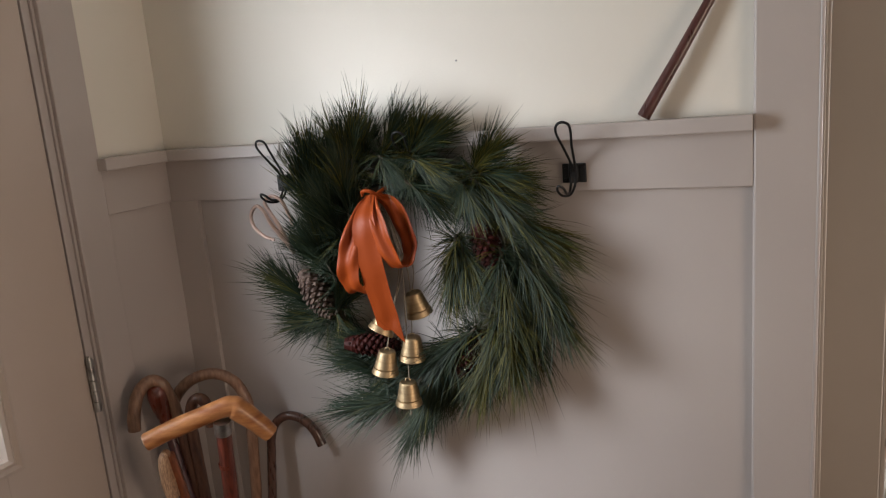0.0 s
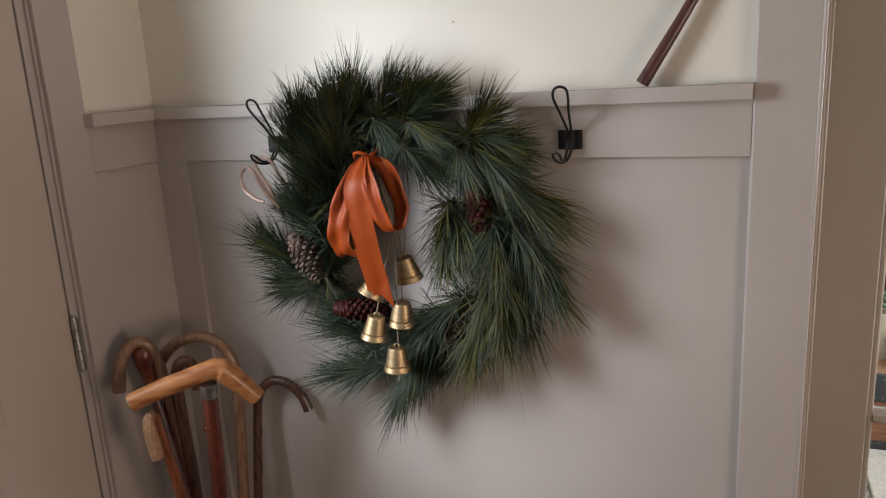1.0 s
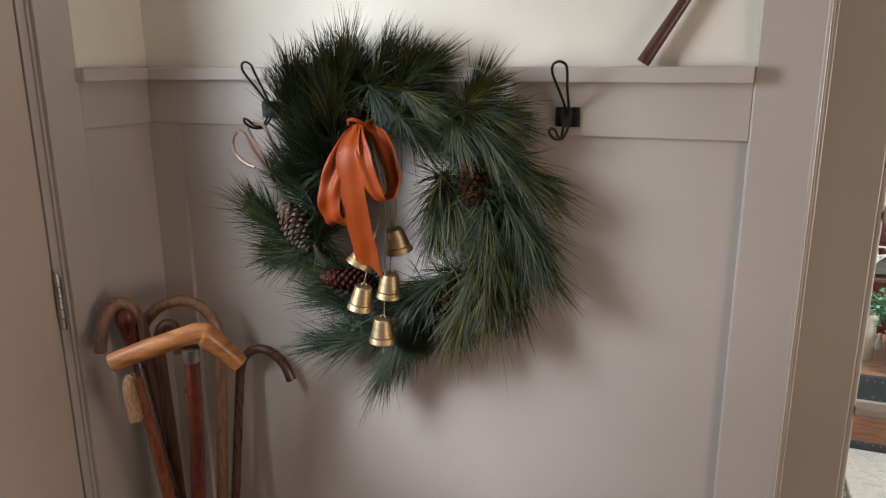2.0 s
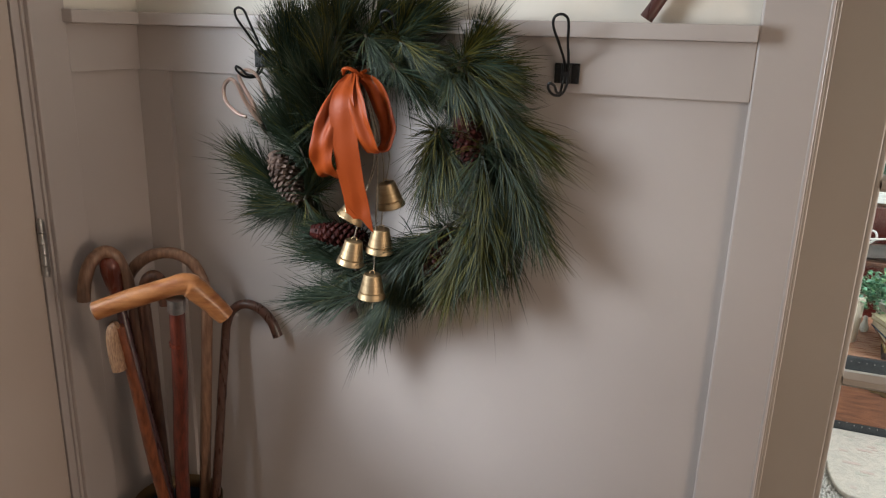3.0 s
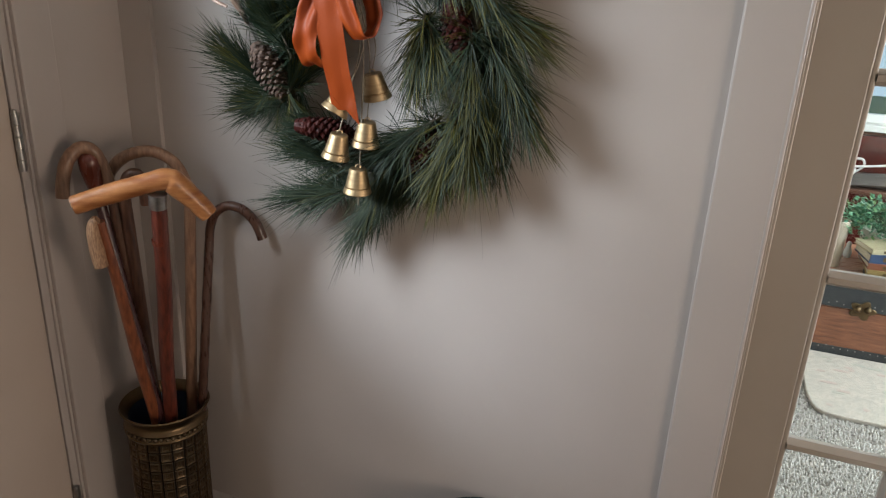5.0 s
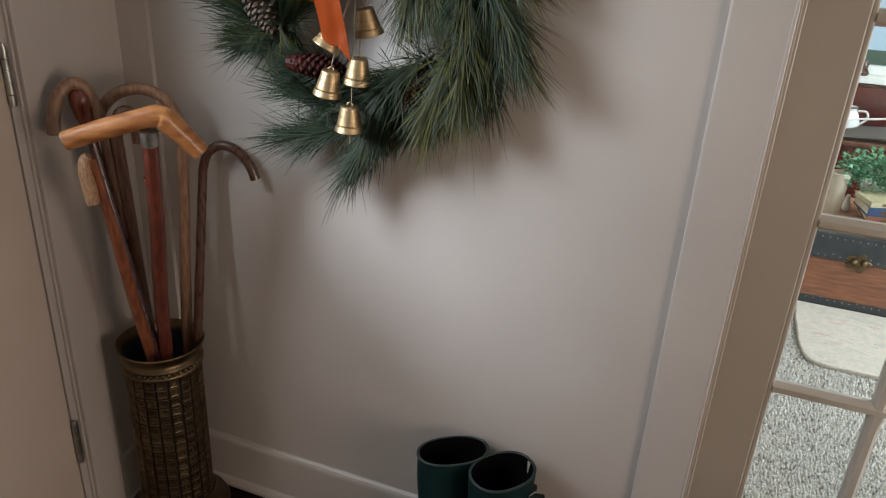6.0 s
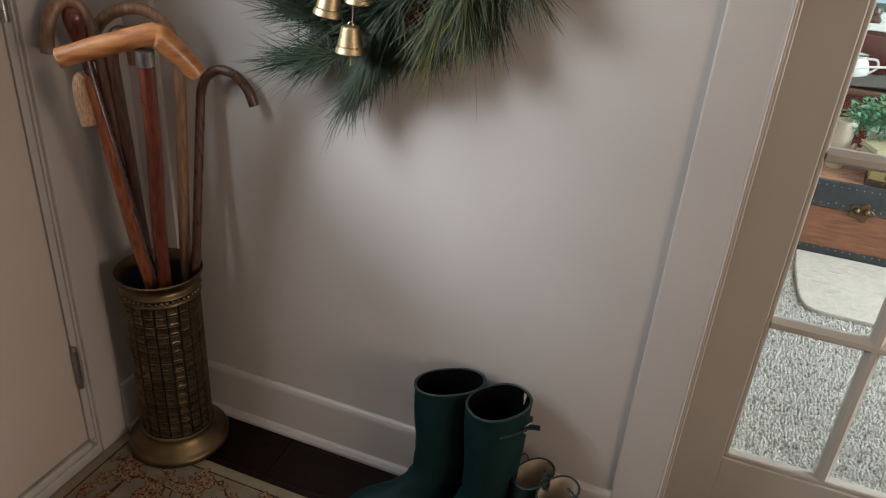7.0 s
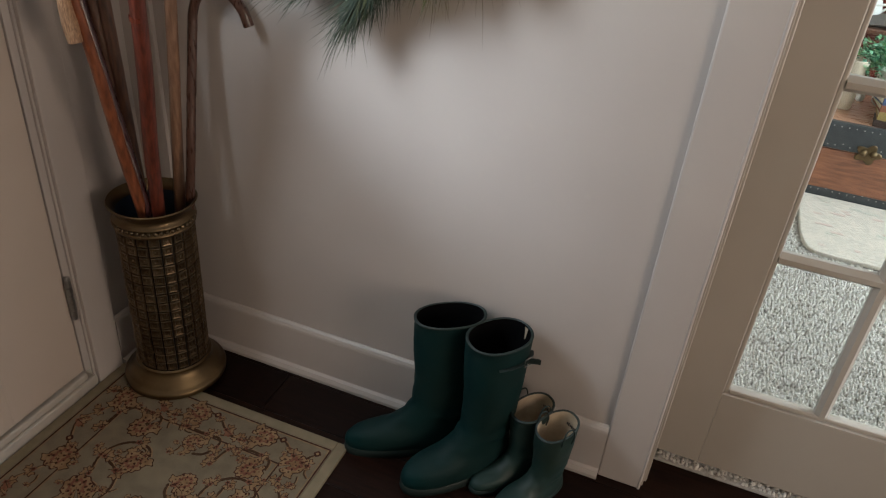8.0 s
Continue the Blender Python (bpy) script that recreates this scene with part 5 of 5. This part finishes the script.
# trunk
M_tr_wood = wood("trunk_wood", (0.27, 0.105, 0.050), (0.15, 0.052, 0.026), 0.35, 7, (1.2, 8, 8), 0.4)
M_tr_top = wood("trunk_top_wood", (0.46, 0.24, 0.15), (0.36, 0.17, 0.10), 0.3, 7, (1.2, 8, 8), 0.4)
M_leather = mat("black_leather", (0.020, 0.022, 0.025), 0.5, color2=(0.05, 0.052, 0.055), scale=30, bump=0.4, bscale=150, contrast=0.7)
M_rivet = mat("rivet_metal", (0.30, 0.29, 0.27), 0.45, 1.0, scale=30, bump=0)
TX0, TX1, TY0, TY1, TZ = 1.45, 2.45, 1.705, 2.23, 0.312
trunk = thing("trunk", ((TX0 + TX1) / 2, (TY0 + TY1) / 2, 0.012), "old wooden trunk with black leather edges and brass lock", "trunk")
part("chest", box(TX0 + 0.004, TX1 - 0.004, TY0 + 0.004, TY1 - 0.004, 0.012, 0.208, 0.003), M_tr_wood, trunk)
part("lid", box(TX0 + 0.004, TX1 - 0.004, TY0 + 0.004, TY1 - 0.004, 0.209, TZ - 0.003, 0.003), M_tr_top, trunk, "worn reddish wooden lid")
for n, z0, z1 in (("lid_band", 0.212, TZ - 0.002), ("bottom_band", 0.012, 0.052)):
    part(n, box(TX0, TX1, TY0, TY0 + 0.0038, z0, z1, 0.001), M_leather, trunk, "black leather band")
    part(n, box(TX0, TX0 + 0.0038, TY0 + 0.004, TY1, z0, z1, 0.001), M_leather, trunk, "black leather band")
part("lid_edging", box(TX0 + 0.001, TX1 - 0.001, TY0 + 0.001, TY0 + 0.022, TZ - 0.0028, TZ + 0.001, 0.001), M_leather, trunk, "black leather band")
rivet = mesh_of("rivet", moved(lathe([(0, 0.0020), (0.0017, 0.0014), (0.0027, 0.0)], 8), pose(0, 0, 0, 90)), M_rivet, True)
for zz in (0.298, 0.226, 0.044):
    for k in range(38):
        o = part("rivet", rivet, None, trunk)
        o.matrix_basis = Matrix.Translation((TX0 + 0.02 + k * 0.0255, TY0 - 0.0001, zz + (0.008 if k % 5 == 2 and zz < 0.25 else 0)))
lock = part("lock", loft([[Vector((1.738 + r * (1 + 0.22 * math.cos(5 * a)) * math.cos(a), TY0 - d, 0.215 + 0.82 * r * (1 + 0.22 * math.cos(5 * a)) * math.sin(a))) for a in np.linspace(0, 2 * math.pi, 40, endpoint=False)] for r, d in ((0.040, -0.002), (0.040, 0.004), (0.036, 0.006))]), M_brass, trunk, "ornate brass lock plate")
for x in (1.721, 1.755):
    part("stud", moved(lathe([(0, 0.016), (0.006, 0.0145), (0.011, 0.010), (0.0125, 0.004), (0.014, 0.0)], 16), pose(x, TY0 - 0.005, 0.220, 90)), M_brass, lock, "domed brass stud", smooth=True)

# things on the trunk
M_cream = mat("cream_glaze", (0.58, 0.50, 0.40), 0.35, color2=(0.52, 0.44, 0.34), scale=6, bump=0.05, coat=0.3)
vase = part("vase", lathe([(0, 0), (0.028, 0.0), (0.031, 0.004), (0.033, 0.06), (0.035, 0.14), (0.038, 0.186), (0.036, 0.188), (0.033, 0.14), (0.030, 0.01), (0, 0.008)], 32), M_cream, smooth=True)
vase.location = (1.628, 1.90, TZ - 0.003)
tagged(vase, "plain cream ceramic vase on the trunk", "vase")
M_leaf = mat("green_leaf", (0.075, 0.22, 0.11), 0.40, color2=(0.045, 0.16, 0.08), scale=20, bump=0.1, island=((0.03, 0.12, 0.065), (0.08, 0.25, 0.13), (0.15, 0.36, 0.21), (0.24, 0.40, 0.14)))
plant = thing("potted_plant", (1.76, 1.96, TZ), "leafy green potted plant on books on the trunk", "plant")
M_pot = mat("white_glazed_pot", (0.66, 0.64, 0.58), 0.3, scale=8, bump=0.04)
part("pot", lathe([(0, 0), (0.05, 0), (0.06, 0.01), (0.072, 0.10), (0.075, 0.14), (0.070, 0.14), (0.066, 0.10), (0, 0.09)], 28, 1.80, 2.02), M_pot, plant, smooth=True)
plant.children[0].location.z = TZ - 0.003
pr = random.Random(3)
V, F = [], []
for k in range(1050):
    th, ph, r = pr.uniform(0, 6.28), pr.uniform(-0.9, 1.4), pr.uniform(0.35, 1.0)
    c = Vector((1.755 + 0.155 * r * math.cos(th) * math.cos(ph), 1.955 + 0.12 * r * math.sin(th) * math.cos(ph), 0.500 + 0.085 * r * math.sin(ph) - 0.03 * r * (1 if pr.random() < 0.3 else 0)))
    d = Vector((math.cos(th), math.sin(th), pr.uniform(-0.6, 0.8))).normalized()
    sd = d.cross(Vector((pr.uniform(-1, 1), pr.uniform(-1, 1), 1))).normalized()
    n = d.cross(sd)
    L, W = pr.uniform(0.013, 0.025), pr.uniform(0.006, 0.010)
    o = len(V)
    V += [c, c + d * L * 0.5 + sd * W + n * 0.002, c + d * L - n * 0.003, c + d * L * 0.5 - sd * W + n * 0.002, c + d * L * 0.5 - n * 0.002]
    F += [(o, o + 1, o + 4), (o + 1, o + 2, o + 4), (o + 2, o + 3, o + 4), (o + 3, o, o + 4)]
part("leaves", (V, F), M_leaf, plant)
for k in range(26):
    th = k * 2.4
    part("stem", tube(smooth_path([(1.80, 2.02, 0.41), (1.785 + 0.04 * math.cos(th), 2.0 + 0.03 * math.sin(th), 0.48), (1.755 + 0.12 * math.cos(th), 1.955 + 0.09 * math.sin(th), 0.50 + 0.05 * math.sin(k))], 4), 0.0016, 5), M_leaf, plant)


def book(x, y, z, l, w, h, turn, color, label):
    b = thing("book", (x, y, z), label, "book", "books stacked on the trunk")
    cover = mat("book_cloth", color, 0.6, scale=30, bump=0.2, bscale=500)
    part("cover", join(box(0, l, 0, w, 0, 0.003, 0.0008), box(0, l, 0, w, h - 0.003, h, 0.0008), box(0, l, -0.002, 0.002, 0.0, h, 0.001)), cover, b, local=True)
    part("pages", box(0.004, l - 0.004, 0.004, w - 0.004, 0.003, h - 0.003, 0.0005), mat("book_paper", (0.62, 0.55, 0.42), 0.9, scale=8, stretch=(1, 1, 60), bump=0.3), b, local=True)
    for k in (0.22, 0.28, 0.72):
        part("spine_bar", box(l * k, l * k + 0.012, -0.0026, -0.0019, h * 0.25, h * 0.75, 0.0002), M_brass, b, "gold bar on the spine", local=True)
    b.rotation_euler = (0, 0, radians(turn))
    return b


zb = TZ - 0.003
for (l, w, h, turn, dx, col, lab) in ((0.24, 0.16, 0.026, -8, 0.0, (0.05, 0.03, 0.025), "dark brown cloth-bound book at the bottom of the stack"), (0.23, 0.155, 0.030, -4, 0.006, (0.30, 0.21, 0.07), "mustard and gold old book in the stack"),
                                      (0.22, 0.15, 0.024, 4, 0.004, (0.22, 0.07, 0.03), "russet cloth-bound book in the stack"), (0.21, 0.15, 0.034, 12, 0.004, (0.025, 0.05, 0.12), "dark blue book with pale page edges"), (0.19, 0.13, 0.020, 20, 0.006, (0.42, 0.36, 0.22), "pale tan book on top of the stack")):
    book(1.722 + dx, 1.745, zb, l, w, h, turn, col, lab)
    zb += h
M_porc = mat("white_porcelain", (0.72, 0.71, 0.68), 0.18, scale=8, bump=0.02, coat=0.4)
bird = part("figurine", join(lathe([(0, 0), (0.012, 0.0), (0.016, 0.008), (0.017, 0.022), (0.011, 0.040), (0.008, 0.050), (0.010, 0.058), (0.007, 0.066), (0, 0.068)], 18)), M_porc, smooth=True)
bird.location = (1.700, 2.03, TZ - 0.003)
tagged(bird, "small white porcelain ornament beside the books", "ornament")

# dark red cabinet under the window with a pitcher on it
M_lac = wood("dark_red_lacquer", (0.10, 0.018, 0.012), (0.055, 0.010, 0.008), 0.16, 4, (1, 6, 6), 0.7)
cab = thing("cabinet", (2.0, 2.55, 0.004), "low dark red lacquered wooden cabinet under the window", "cabinet")
part("body", box(1.40, 2.65, 2.36, 2.74, 0.004, 0.498, 0.004), M_lac, cab)
part("top", box(1.38, 2.67, 2.34, 2.742, 0.498, 0.520, 0.005), M_w_brown, cab, "brown wooden top")
part("back_board", box(1.40, 2.65, 2.70, 2.742, 0.5205, 0.695, 0.004), M_lac, cab)
pit = thing("pitcher", (1.68, 2.52, 0.52), "white enamel pitcher on the red cabinet", "pitcher")
part("jug", lathe([(0, 0), (0.045, 0), (0.058, 0.02), (0.062, 0.05), (0.050, 0.085), (0.038, 0.10), (0.042, 0.115), (0.039, 0.115), (0.034, 0.10), (0, 0.02)], 28), M_porc, pit, smooth=True, local=True)
part("handle", tube(smooth_path([(0.040, -0.01, 0.10), (0.075, -0.015, 0.10), (0.085, -0.015, 0.07), (0.058, -0.01, 0.04)], 6), 0.005, 8), M_porc, pit, smooth=True, local=True)
part("rim_band", lathe([(0.0425, 0.112), (0.044, 0.116), (0.041, 0.118)], 28), M_iron, pit, "dark enamel rim", smooth=True, local=True)
M_cloth = mat("grey_brown_cloth", (0.10, 0.085, 0.075), 0.9, scale=20, bump=0.4, bscale=200)
fold = part("folded_cloth", loft([[Vector((x, 2.45 + 0.10 * math.cos(a) , 0.520 + (0.012 + h) * (0.5 + 0.5 * math.sin(a)))) for a in np.linspace(0, 2 * math.pi, 14, endpoint=False)] for x, h in ((1.62, 0.004), (1.70, 0.018), (1.80, 0.034), (1.92, 0.045), (2.05, 0.040), (2.12, 0.01))]), M_cloth, smooth=True)
tagged(fold, "crumpled grey-brown cloth lying on the red cabinet", "cloth")
cable = part("cable", tube(smooth_path([(1.60, 2.35, 0.535), (1.66, 2.36, 0.600), (1.78, 2.37, 0.622), (1.95, 2.38, 0.640), (2.15, 2.42, 0.60), (2.3, 2.5, 0.524)], 8), 0.005, 8), M_porc, smooth=True)
tagged(cable, "white power cable arching over the cabinet", "cable")
orn = part("ornament", lathe([(0, 0), (0.03, 0), (0.034, 0.012), (0.022, 0.03), (0.026, 0.05), (0.015, 0.07), (0, 0.074)], 18), M_w_dark, smooth=True)
orn.location = (1.735, 2.80, 0.735)
tagged(orn, "small dark ornament on the window sill", "ornament")

# ---- floorboards ----
pk = random.Random(7)
plank_meshes = [mesh_of("floorboard", box(-k / 2, k / 2, -0.0612, 0.0612, -0.012, 0.0, 0.0012), M_plank) for k in (0.9, 1.2, 1.5)]
y = 0.088 - 0.0625
while y > -3.05:
    x = -0.12
    first = pk.uniform(0.3, 1.0)
    while x < 2.85:
        k = pk.randrange(3)
        ln = (0.9, 1.2, 1.5)[k]
        o = part("floorboard", plank_meshes[k], None, floor)
        cut = min(1.0, (3.0 - x) / ln) * (first if x < -0.1 else 1.0)
        o.scale.x = cut
        o.location = (x + ln * cut / 2, y, 0.0)
        x += ln * cut + 0.0012
    y -= 0.1235
